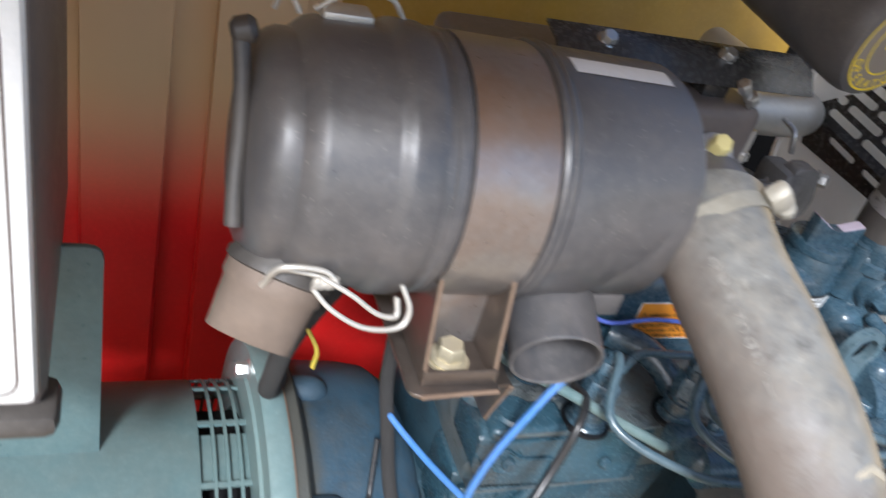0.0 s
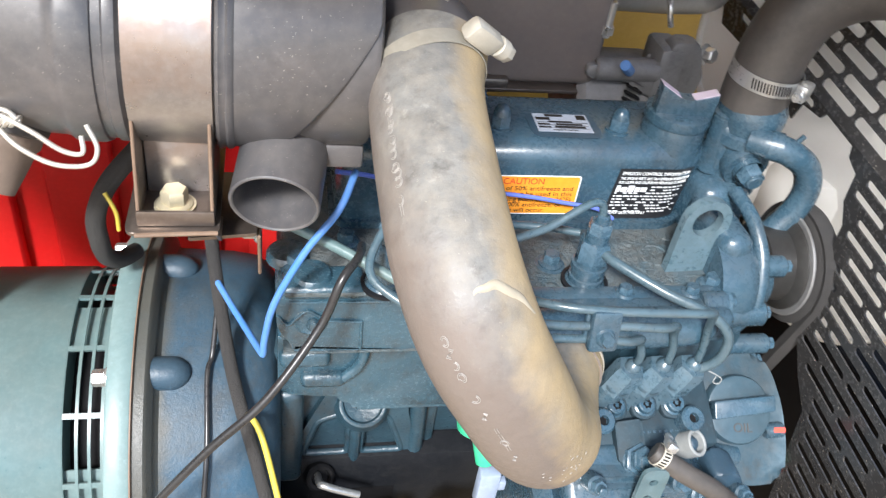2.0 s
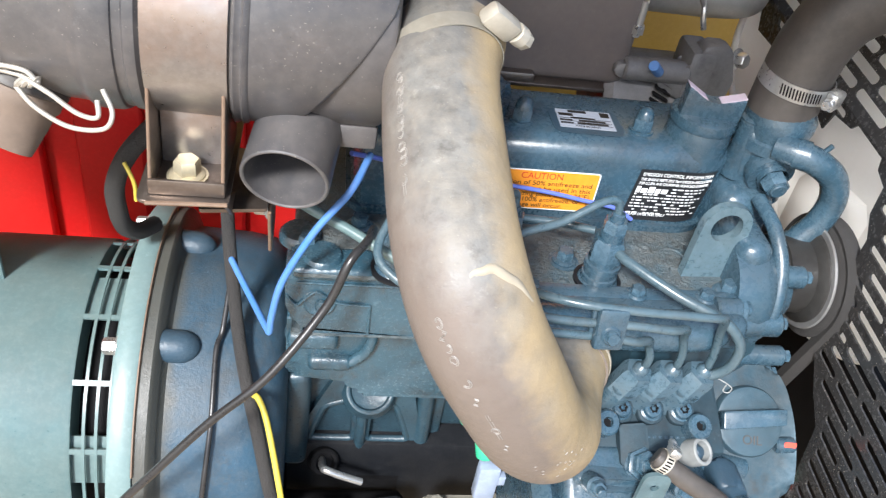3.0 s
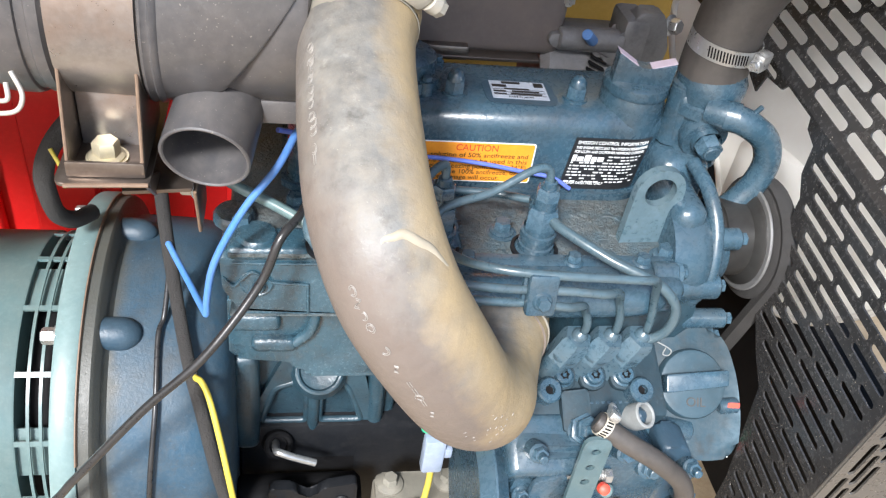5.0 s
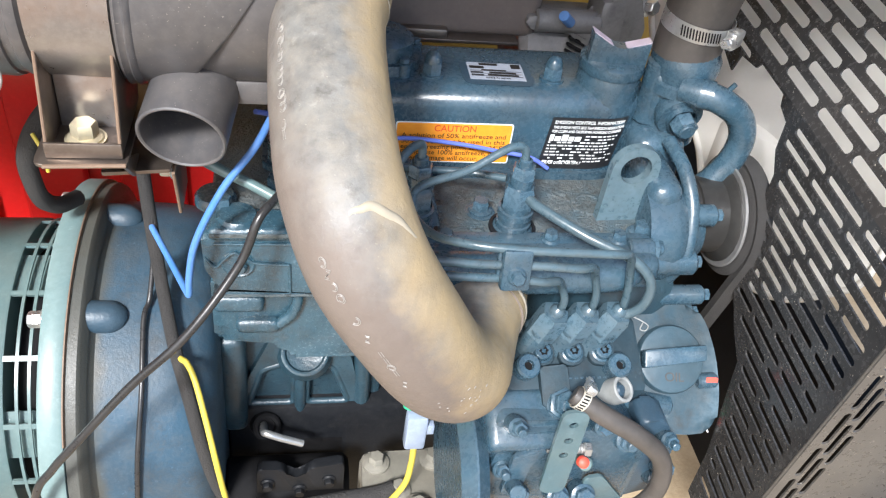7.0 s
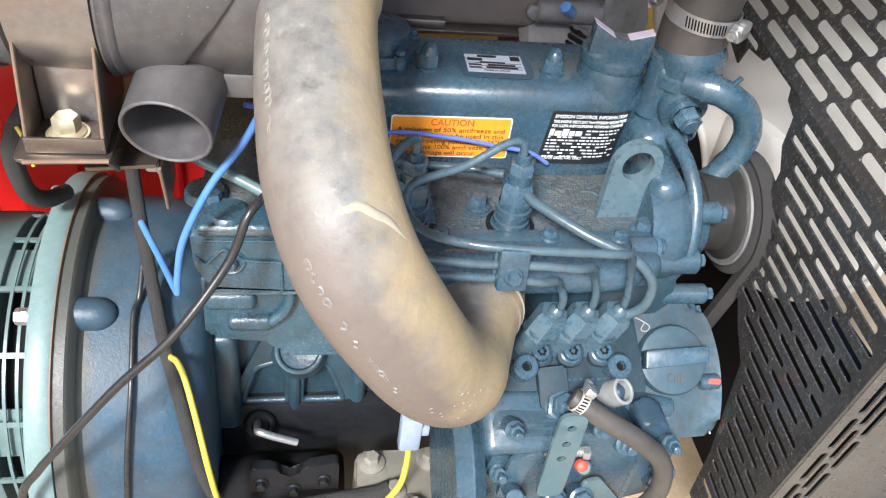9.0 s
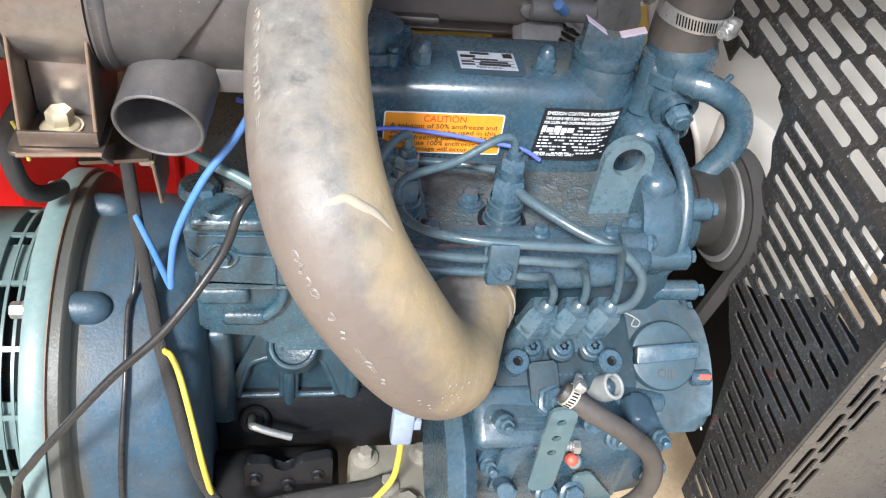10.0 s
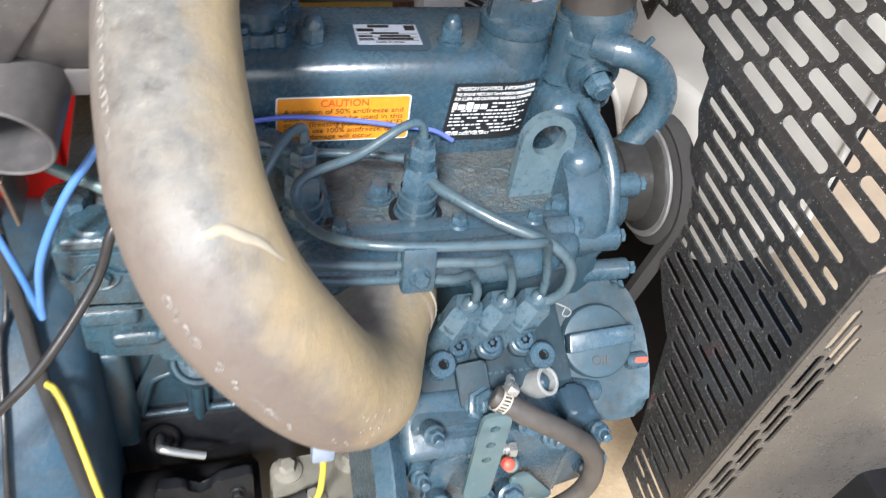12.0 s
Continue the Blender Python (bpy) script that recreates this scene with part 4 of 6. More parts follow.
for k, x in enumerate((-0.028, 0.001, 0.030)):
    ax = unit((0.24, -0.16, 0.95))
    p = Vector((x - 0.0050, 0.0075, 0.6215))
    bm = B()
    cyl(bm, p - ax * 0.03, p + ax * 0.006, 0.0125)
    lathe(bm, p - ax * 0.002, ax, [(0, 0.0125), (0.004, 0.0140), (0.006, 0.0140)], 28)
    hexhead(bm, p - ax * 0.0035, ax, 0.0258, 0.0305)
    lathe(bm, p + ax * 0.027, ax, [(0, 0.0072), (0.004, 0.0070), (0.006, 0.0055), (0.008, 0.0037)], 20)
    part("delivery_union", bm, M_union, pump, "pale blue delivery union nut, worn at its edges")
    q = Vector((x - 0.0035, 0.004, 0.593))
    bm = B()
    prism(bm, rounded([(-0.0125, -0.013), (0.0125, -0.013), (0.0125, 0.030), (-0.0125, 0.030)], [0.012, 0.012, 0.002, 0.002], 5), plane_frame(q, X, (0, 0.86, 0.50)), 0.008, 0.0015)
    pl = part("clamp_plate", bm, M_bodyflat, pump)
    bm = B()
    lathe(bm, q + PN * 0.007, PN, [(0, 0), (0, 0.0105), (0.002, 0.0105), (0.003, 0.0088), (0.007, 0.008), (0.008, 0.0068), (0.008, 0.0034)], 28)
    lathe(bm, q + PN * 0.0115, PN, [(0.0035, 0.0034), (0.001, 0.0030), (0.001, 0.0)], 12)
    ts = part("torx_screw", bm, M_blue, pl)
    bm = B()
    for a in range(6):
        u, v, w = axes_for(PN)
        c = q + PN * 0.0150 + (u * math.cos(radians(60 * a)) + v * math.sin(radians(60 * a))) * 0.0034
        cyl(bm, c - PN * 0.004, c + PN * 0.0002, 0.0011, seg=8)
    lathe(bm, q + PN * 0.0142, PN, [(0, 0.0024), (0, 0.0036), (0.0010, 0.0036), (0.0010, 0.0024)], 18)
    part("torx_recess", bm, M_dark, pl)
for p in ((-0.047, -0.013, 0.595), (0.0395, -0.014, 0.594)):
    bm = B()
    lathe(bm, Vector(p), PN, [(-0.03, 0.0115), (0.006, 0.0115), (0.008, 0.0098), (0.008, 0.0046), (0.003, 0.0044), (0.003, 0)], 28)
    ss = part("socket_screw", bm, M_blue, pump)
    bm = B()
    hexhead(bm, Vector(p) + PN * 0.0032, PN, 0.0074, 0.0006)
    part("socket", bm, M_dark, pump)
bm = B()
rng = random.Random(5)
for k in range(7):
    box(bm, Vector((-0.004 + 0.0055 * k, -0.0165, 0.5815)) + PN * 0.0012, (0.0034, 0.0009 + 0.002 * rng.random(), 0.0012), 0.0003, Matrix.Rotation(radians(24), 4, "X"))
part("cast_mark", bm, M_blue, pump)
# spill tube
bm = B()
pipe_end(bm, (0.028, -0.020, 0.560), (0.042, -0.034, 0.586), 0.0125, 0.0035)
tube = part("spill_tube", bm, M_palecap, pump, "pale tube with a plug in its mouth")
bm = B()
lathe(bm, (0.0365, -0.028, 0.5755), (0.016, -0.014, 0.026), [(0, 0), (0, 0.0085), (0.006, 0.008), (0.010, 0.004), (0.0105, 0)], 24)
part("plug", bm, M_bell, pump)
# banjo union
a = unit((0.10, -0.62, 0.78))
c = Vector((-0.017, -0.045, 0.580))
bm = B()
lathe(bm, c - a * 0.02, a, [(0, 0.015), (0.016, 0.015), (0.018, 0.013)], 28)
hexhead(bm, c - a * 0.004, a, 0.026, 0.007)
hexhead(bm, c + a * 0.003, a, 0.021, 0.008)
hexhead(bm, c + a * 0.011 + Vector((0.002, 0, -0.004)), a, 0.015, 0.007)
part("banjo_union", bm, M_blue, pump)
bm = B()
prism(bm, rounded([(-0.013, 0.002), (0.013, 0.002), (0.0125, 0.038), (-0.0125, 0.038)], 0.003), plane_frame((-0.021, -0.038, 0.568), (1, 0, 0.12), (-0.12, 0.72, 0.68)), 0.012, 0.002)
part("union_block", bm, M_bodyflat, pump)
bm = B()
cyl(bm, (-0.0185, -0.0585, 0.6115), (-0.012, -0.063, 0.609), 0.0085, bev=0.001)
part("hose_tail", bm, M_hose, pump)
# control lever with holes
bm = B()
hs = [[(0.0042 * math.cos(radians(t)), cy + 0.0034 * math.sin(radians(t))) for t in range(0, 360, 24)] for cy in (0.079, 0.060, 0.042)]
holed(bm, rounded([(-0.012, -0.008), (0.012, -0.008), (0.0125, 0.094), (-0.0125, 0.094)], 0.010), hs, plane_frame((-0.023, -0.080, 0.511), (1, 0, -0.06), (0.055, 0.10, 1)), 0.004)
part("control_lever", bm, M_lever, pump, "flat lever plate with three holes")
bm = B()
prism(bm, rounded([(0.0, -0.010), (0.040, -0.030), (0.046, -0.022), (0.016, 0.018), (0.0, 0.014)], 0.004), plane_frame((0.012, -0.074, 0.492), X, Z), -0.004, 0.001)
part("stop_lever", bm, M_lever, pump)
bm = B()
prism(bm, rounded([(-0.006, -0.05), (0.012, -0.05), (0.016, -0.008), (0.028, 0.006), (0.026, 0.014), (-0.002, 0.004)], 0.003), plane_frame((-0.060, -0.073, 0.538), X, Z), -0.006, 0.001)
cyl(bm, (-0.056, -0.070, 0.500), (-0.056, -0.090, 0.512), 0.008, bev=0.001)
part("link_arm", bm, M_blue, pump)
bm = B()
lathe(bm, (-0.044, -0.064, 0.545), (1, -0.04, -0.05), [(0.0015 * k, 0.0052 if k % 2 else 0.0042) for k in range(34)] + [(0.051, 0)], 16)
hexhead(bm, (0.004, -0.066, 0.542), (1, -0.04, -0.05), 0.012, 0.007)
part("adjusting_screw", bm, M_steel, pump, "threaded steel adjusting screw with a lock nut")
SA = unit((0.05, -0.80, 0.60))
bm = B()
cyl(bm, (0.005, -0.066, 0.526), Vector((0.005, -0.066, 0.526)) + SA * 0.016, 0.0065, bev=0.002)
part("stop_stud", bm, M_gen, pump)
for p, r in (((0.0010, -0.080, 0.541), 0.0055), ((-0.013, -0.084, 0.497), 0.0036)):
    bm = B()
    lathe(bm, p, SA, [(-0.004, 0), (-0.004, r), (0.001, r * 0.95), (0.003, r * 0.6), (0.0035, 0)], 18)
    part("paint_mark", bm, M_redmark, pump)
BOLTS = [(-0.064, -0.064, 0.576, 0.012, 1), (-0.068, -0.064, 0.515, 0.012, 1), (-0.014, -0.080, 0.492, 0.015, 0), (0.012, -0.078, 0.487, 0.017, 0), (0.014, -0.066, 0.575, 0.012, 0), (0.044, -0.062, 0.547, 0.014, 1), (0.088, -0.060, 0.542, 0.012, 1), (0.096, -0.060, 0.500, 0.013, 0), (0.094, -0.060, 0.480, 0.013, 0), (-0.047, -0.072, 0.489, 0.011, 0)]
for x, y, z, af, stud in BOLTS:
    bm = B()
    p = Vector((x, y, z))
    cyl(bm, p - SA * 0.012, p + SA * 0.004, af * 0.72, bev=0.001)
    bolthead(bm, p + SA * 0.003, SA, af, 0.007, af * 0.72)
    if stud:
        cyl(bm, p + SA * 0.010, p + SA * 0.020 + Vector((0, 0, -0.003)), af * 0.34, bev=0.0008)
    part("governor_bolt", bm, M_blue, pump)
bm = B()
prism(bm, rounded([(0.066, 0.44), (0.106, 0.455), (0.104, 0.520), (0.086, 0.560), (0.060, 0.560)], 0.008), plane_frame((0, -0.052, 0), X, Z), -0.03, 0.004)
part("side_cover", bm, M_bell, pump)

# gear case with its oil filler
GN = unit((-0.05, -0.66, 0.75))
GF = plane_frame((0.1124, -0.003, 0.552), (0.99875, -0.033, 0.0375), (0, 0.7507, 0.6606))
bm = B()
o = rounded([(-0.070, 0.074), (-0.010, 0.086), (0.026, 0.078), (0.038, 0.061), (0.046, 0.028), (0.047, -0.010), (0.040, -0.046), (0.002, -0.049), (-0.060, -0.030)], 0.014, 4)
prism(bm, o, GF @ Matrix.Translation((0, 0, -0.075)), 0.075, 0.007)
gear = part("gear_case", bm, M_gear, engine, "timing gear case in dusty grey-blue paint")
bm = B()
box(bm, (0.050, 0.15, 0.42), (0.13, 0.20, 0.46), 0.02)
box(bm, (0.060, 0.06, 0.40), (0.12, 0.10, 0.22), 0.02)
part("front_casting", bm, M_blockdark, engine)
g0 = GF @ Vector((-0.005, 0.025, 0))
bm = B()
lathe(bm, g0 - GN * 0.004, GN, [(0, 0.030), (0.004, 0.0335), (0.012, 0.0335), (0.015, 0.032), (0.016, 0.029), (0.016, 0)], 44)
fcap = part("oil_filler_plug", bm, M_plugblue, gear, "round screw plug with a moulded grip")
bm = B()
prism(bm, rounded([(-0.029, -0.007), (0.033, -0.006), (0.035, 0.009), (-0.027, 0.010)], 0.002, 2), GF @ Matrix.Translation((-0.009, 0.026, 0.011)) @ Matrix.Rotation(radians(4), 4, 'Z'), 0.015, 0.0012)
part("grip", bm, M_blue, fcap)
lettering(fcap, "OIL", GF @ Matrix.Translation((-0.014, 0.004, 0.0124)) @ Matrix.Rotation(radians(-3), 4, "Z"), 0.0125, M_hose)
bm = B()
cyl(bm, GF @ Vector((0.022, 0.003, 0.004)), GF @ Vector((0.042, 0.004, 0.004)), 0.0075, bev=0.002)
stub = part("drain_stub", bm, M_blue, gear)
bm = B()
prism(bm, rounded([(-0.006, -0.0022), (0.006, -0.0028), (0.007, 0.002), (-0.005, 0.0026)], 0.0015), GF @ Matrix.Translation((0.034, 0.0040, 0.0108)), 0.0008)
part("paint_mark", bm, M_redmark, gear)
for x0, x1, z in ((0.074, 0.110, 0.532), (0.080, 0.124, 0.509)):
    bm = B()
    cyl(bm, (x0 - 0.03, -0.012, z + 0.012), (x1, -0.012, z), 0.012, bev=0.004)
    part("bolt_boss", bm, M_blue, gear)

# water pump, thermostat housing and outlet
WC = Vector((0.085, 0.095, 0.672))
bm = B()
lathe(bm, WC, X, [(-0.02, 0), (-0.02, 0.050), (0.006, 0.053), (0.016, 0.050), (0.022, 0.042), (0.034, 0.036), (0.044, 0.030), (0.044, 0)], 40)
box(bm, (0.082, 0.115, 0.66), (0.035, 0.09, 0.15), 0.015, seg=3)
box(bm, (0.095, 0.170, 0.70), (0.055, 0.07, 0.09), 0.015, seg=3)
sweep(bm, [(0.098, 0.135, 0.745), (0.104, 0.100, 0.735), (0.108, 0.070, 0.710), (0.106, 0.052, 0.672), (0.102, 0.062, 0.632)], 0.007, 14)
wp = part("water_pump", bm, M_blue, engine, "cast water pump with bolt bosses")
for y, z, x1, r in ((0.072, 0.704, 0.134, 0.0105), (0.052, 0.664, 0.118, 0.0125), (0.062, 0.612, 0.148, 0.0100), (0.060, 0.590, 0.142, 0.0105)):
    bm = B()
    cyl(bm, (0.07, y, z), (x1, y, z), r, bev=0.003)
    bs = part("bolt_boss", bm, M_blue, wp)
    bm = B()
    hexhead(bm, (x1, y, z), X, 0.011, 0.006)
    part("pump_bolt", bm, M_blue, bs)
bm = B()
lathe(bm, (0.110, 0.176, 0.730), Z, [(0, 0), (0, 0.030), (0.020, 0.029), (0.050, 0.030), (0.052, 0.034), (0.062, 0.034), (0.064, 0.031), (0.075, 0.033), (0.084, 0.033), (0.092, 0.029), (0.115, 0.027), (0.115, 0)], 40)
cyl(bm, (0.086, 0.172, 0.745), (0.086, 0.174, 0.806), 0.0135, bev=0.002)
box(bm, (0.098, 0.172, 0.775), (0.04, 0.028, 0.055), 0.008, seg=3)
th = part("thermostat_housing", bm, M_blue, engine, "thermostat housing under a clamped coolant hose")
bm = B()
bolthead(bm, (0.086, 0.174, 0.806), Z, 0.0145, 0.010, 0.0135)
part("housing_bolt", bm, M_blue, th)
bm = B()
a = unit((0.06, -0.80, -0.18))
p = Vector((0.107, 0.160, 0.766))
lathe(bm, p, a, [(0, 0.022), (0.010, 0.023), (0.014, 0.022), (0.014, 0.0145), (0.020, 0.0145)], 32)
hexhead(bm, p + a * 0.018, a, 0.021, 0.013)
cyl(bm, p + a * 0.030, p + a * 0.034, 0.008, bev=0.001)
part("temperature_switch", bm, M_blue, th)
bm = B()
sweep(bm, [(0.102, 0.150, 0.794), (0.118, 0.136, 0.795), (0.135, 0.130, 0.791), (0.157, 0.130, 0.776), (0.168, 0.130, 0.752), (0.165, 0.130, 0.726), (0.153, 0.130, 0.704), (0.141, 0.128, 0.686)], 0.0128, 22)
bp = part("bypass_hose", bm, M_blue, engine, "short bent bypass hose painted over")
for p, a in (((0.119, 0.136, 0.795), (0.5, -0.25, 0.0)), ((0.149, 0.130, 0.697), (0.5, 0.0, 0.75))):
    bm = B()
    lathe(bm, Vector(p) - unit(a) * 0.006, a, [(0, 0.0128), (0, 0.0138), (0.012, 0.0138), (0.012, 0.0128)], 28)
    part("spring_clip", bm, M_blue, bp)
bm = B()
cyl(bm, (0.136, 0.132, 0.800), (0.141, 0.130, 0.810), 0.0025, bev=0.0005)
part("clip_ear", bm, M_blue, bp)
bm = B()
sweep(bm, [(0.158, 0.115, 0.684), (0.168, 0.112, 0.694), (0.176, 0.112, 0.688), (0.170, 0.112, 0.678), (0.160, 0.114, 0.680)], 0.0018, 8)
part("clip_loop", bm, M_steel, bp)

# fan pulley and belt
PC = Vector((0.118, 0.115, 0.673))
bm = B()
lathe(bm, PC, X, [(0, 0), (0, 0.034), (0.004, 0.038), (0.012, 0.038), (0.013, 0.040), (0.016, 0.040), (0.017, 0.038), (0.040, 0.038), (0.043, 0.044), (0.046, 0.0475), (0.0485, 0.0475), (0.049, 0.044), (0.044, 0.030), (0.044, 0)], 56)
fp = part("fan_pulley", bm, M_pulley, engine, "worn steel fan pulley with a pale rim")
bm = B()
lathe(bm, PC + X * 0.0475, X, [(0, 0.036), (0, 0.0525), (0.0010, 0.0535), (0.002, 0.0535), (0.003, 0.0525), (0.003, 0.036)], 56)
part("pulley_rim", bm, M_rim, fp)
def belt_ring(bm):
    c1, r1 = Vector((0.182, 0.118, 0.668)), 0.060
    c2, r2 = Vector((0.182, 0.192, 0.375)), 0.060
    pts = [(c1, c1 + Vector((0, math.cos(radians(a + 16)), math.sin(radians(a + 16)))) * r1) for a in range(0, 181, 10)]
    pts += [(c2, c2 + Vector((0, math.cos(radians(a + 16)), math.sin(radians(a + 16)))) * r2) for a in range(180, 361, 10)]
    rings = []
    for c, p in pts:
        o = (p - c).normalized()
        rings.append([bm.verts.new(p + o * a + X * b) for a, b in ((0.004, -0.008), (0.004, 0.008), (-0.007, 0.005), (-0.007, -0.005))])
    n = len(rings)
    for k in range(n):
        a, b = rings[k], rings[(k + 1) % n]
        for j in range(4):
            bm.faces.new((a[j], a[(j + 1) % 4], b[(j + 1) % 4], b[j]))
bm = B()
belt_ring(bm)
lathe(bm, (0.172, 0.118, 0.668), X, [(0, 0), (0, 0.054), (0.004, 0.060), (0.016, 0.060), (0.020, 0.054), (0.020, 0)], 48)
part("fan_belt", bm, M_loom, engine, "black rubber fan belt on its pulley")
bm = B()
lathe(bm, (0.168, 0.192, 0.375), X, [(0, 0), (0, 0.066), (0.006, 0.058), (0.014, 0.058), (0.020, 0.066), (0.020, 0)], 40)
cyl(bm, (0.10, 0.192, 0.375), (0.17, 0.192, 0.375), 0.03)
part("crank_pulley", bm, M_alu, engine)

# flywheel housing
bm = B()
C0 = Vector((0, 0.192, 0.375))
lathe(bm, C0, X, [(-0.459, 0), (-0.459, 0.2185), (-0.449, 0.2185), (-0.446, 0.216), (-0.443, 0.204), (-0.438, 0.198), (-0.380, 0.195), (-0.352, 0.190), (-0.338, 0.180), (-0.330, 0.165), (-0.327, 0.150), (-0.327, 0)], 72)
hous = part("flywheel_housing", bm, M_housing, engine, "dark blue cast flywheel housing, dusty")
for a in (117, 78):
    bm = B()
    o = Vector((0, math.cos(radians(a)), math.sin(radians(a))))
    c = C0 + o * 0.197
    sweep(bm, [c + X * -0.448, c + X * -0.438, c + X * -0.429 - o * 0.001, c + X * -0.421 - o * 0.004, c + X * -0.417 - o * 0.008], lambda t: 0.0165 if t < 0.5 else 0.0165 * max(0.05, 1 - ((t - 0.5) / 0.52) ** 2) ** 0.5, 20)
    part("bolt_boss", bm, M_bell, hous)
for x0, a0, a1 in ((-0.4605, 330, 200),):
    bm = B()
    lathe(bm, C0, X, [(-0.4602, 0.2222), (-0.4590, 0.2222), (-0.4582, 0.2190)], 60, start=a0, sweep=a1 - a0)
    part("worn_edge", bm, M_copper, hous, "rust-brown edge where the paint has chipped")
# starter motor and mounting pad below
bm = B()
cyl(bm, (-0.330, 0.075, 0.300), (-0.19, 0.075, 0.300), 0.036, bev=0.006)
part("starter_motor", bm, M_dark, engine, "black starter motor deep under the block")
bm = B()
prism(bm, rounded([(-0.294, 0.20), (-0.196, 0.20), (-0.198, 0.374), (-0.236, 0.366), (-0.242, 0.352), (-0.258, 0.352), (-0.264, 0.366), (-0.292, 0.368)], 0.006), plane_frame((0, 0.062, 0), X, Z), 0.012, 0.002)
sb = part("starter_bracket", bm, M_sump, engine)
for x, z in ((-0.281, 0.343), (-0.214, 0.345), (-0.246, 0.330)):
    bm = B()
    bolthead(bm, (x, 0.050, z), -Y, 0.010, 0.006, 0.008)
    part("bracket_bolt", bm, M_sump, sb)
bm = B()
lathe(bm, (-0.285, 0.118, 0.362), (0.15, -0.8, 0.55), [(0, 0.0175), (0.016, 0.016), (0.018, 0.0135), (0.018, 0.0105), (0.012, 0.009), (0.012, 0)], 28)
part("dipstick_boss", bm, M_dark, engine)
bm = B()
sweep(bm, [(-0.286, 0.108, 0.372), (-0.285, 0.084, 0.390), (-0.281, 0.078, 0.394), (-0.266, 0.076, 0.388), (-0.243, 0.076, 0.377)], 0.0042, 14)
part("dipstick", bm, M_steel, engine, "bent steel dipstick handle")
bm = B()
prism(bm, rounded([(-0.184, -0.06), (-0.086, -0.06), (-0.086, 0.056), (-0.180, 0.056)], 0.008), plane_frame((0, 0, 0.372), X, Y), 0.012, 0.003)
box(bm, (-0.135, 0.05, 0.30), (0.092, 0.02, 0.14), 0.004)
mount = part("engine_mount", bm, M_mount, engine, "grimy steel mounting pad")
for x, y, af in ((-0.165, 0.040, 0.0145), (-0.103, 0.042, 0.0145), (-0.144, 0.004, 0.013), (-0.126, -0.020, 0.019)):
    bm = B()
    lathe(bm, (x, y, 0.384), Z, [(0, 0), (0, af), (0.003, af), (0.004, af * 0.9), (0.004, 0)], 28)
    bolthead(bm, (x, y, 0.387), Z, af, 0.009, af * 0.85)
    part("mount_bolt", bm, M_mount, mount)

# ---------- generator ----------
gen = thing("generator", "grey-green generator with a ring of ventilation slots", "generator")
CG, GR = Vector((0, 0.207, 0.370)), 0.172
bm = B()
lathe(bm, CG, X, [(-0.95, 0), (-0.95, 0.145), (-0.94, GR), (-0.532, GR), (-0.530, GR - 0.0012), (-0.530, 0)], 72)
part("housing", bm, M_gen, gen)
bm = B()
lathe(bm, CG, X, [(-0.545, 0.0), (-0.545, GR - 0.034), (-0.470, GR - 0.034), (-0.470, 0)], 48)
part("inner_core", bm, M_dark, gen)
bm = B()
lathe(bm, C0, X, [(-0.486, 0.150), (-0.486, 0.196), (-0.483, 0.198), (-0.4815, 0.221), (-0.479, 0.2225), (-0.463, 0.2225), (-0.460, 0.221), (-0.4595, 0.15), (-0.486, 0.150)], 96)
part("flange_ring", bm, M_genlight, gen, "pale grey-green flange ring with worn edge")


def arc_bar(name, a0, a1, r0, r1, x0, x1):
    """A curved plate of the vent cage between two angles."""
    bm = B()
    n = max(2, int((a1 - a0) / 3))
    rows_ = []
    for j in range(n + 1):
        th_ = radians(a0 + (a1 - a0) * j / n)
        o = Vector((0, math.cos(th_), math.sin(th_)))
        rows_.append([bm.verts.new(CG + o * rr + X * xx) for rr, xx in ((r1, x0), (r1, x1), (r0, x1), (r0, x0))])
    for p, q in zip(rows_, rows_[1:]):
        for j in range(4):
            bm.faces.new((p[j], p[(j + 1) % 4], q[(j + 1) % 4], q[j]))
    bm.faces.new(rows_[0])
    bm.faces.new(list(reversed(rows_[-1])))
    part(name, bm, M_gen, gen)


for x in (-0.5175, -0.5060, -0.4945):
    arc_bar("cage_ring", 0, 359.9, GR - 0.003, GR, x - 0.0015, x + 0.0015)
for k in range(16):
    arc_bar("cage_bar", 85 + 22.5 * k - 0.9, 85 + 22.5 * k + 0.9, GR - 0.0035, GR - 0.0004, -0.5305, -0.484)
for k in range(6):
    arc_bar("blank_panel", 88 + 60 * k, 106 + 60 * k, GR - 0.011, GR - 0.008, -0.5305, -0.484)
for a in (118.5, 71.5):
    bm = B()
    o = Vector((0, math.cos(radians(a)), math.sin(radians(a))))
    bolthead(bm, C0 + o * 0.209 + X * -0.4815, -X, 0.014, 0.012, 0.011)
    part("flange_bolt", bm, M_steel, gen)

bm = B()
lathe(bm, CG, X, [(-0.640, GR + 0.0002), (-0.640, GR + 0.0006), (-0.571, GR + 0.0006), (-0.571, GR + 0.0002)], 10, start=27.5, sweep=-20)
glab = part("maker_label", bm, M_panelwhite, gen, "white label with small blue print")
bm = B()
for k, a in enumerate((24.0, 19.5, 16.5, 13.5)):
    lathe(bm, CG, X, [(-0.630, GR + 0.0006), (-0.630, GR + 0.0008), (-0.576 - 0.004 * (k % 2), GR + 0.0008), (-0.576 - 0.004 * (k % 2), GR + 0.0006)], 3, start=a, sweep=-1.2)
part("print_bar", bm, M_bluewire, glab)

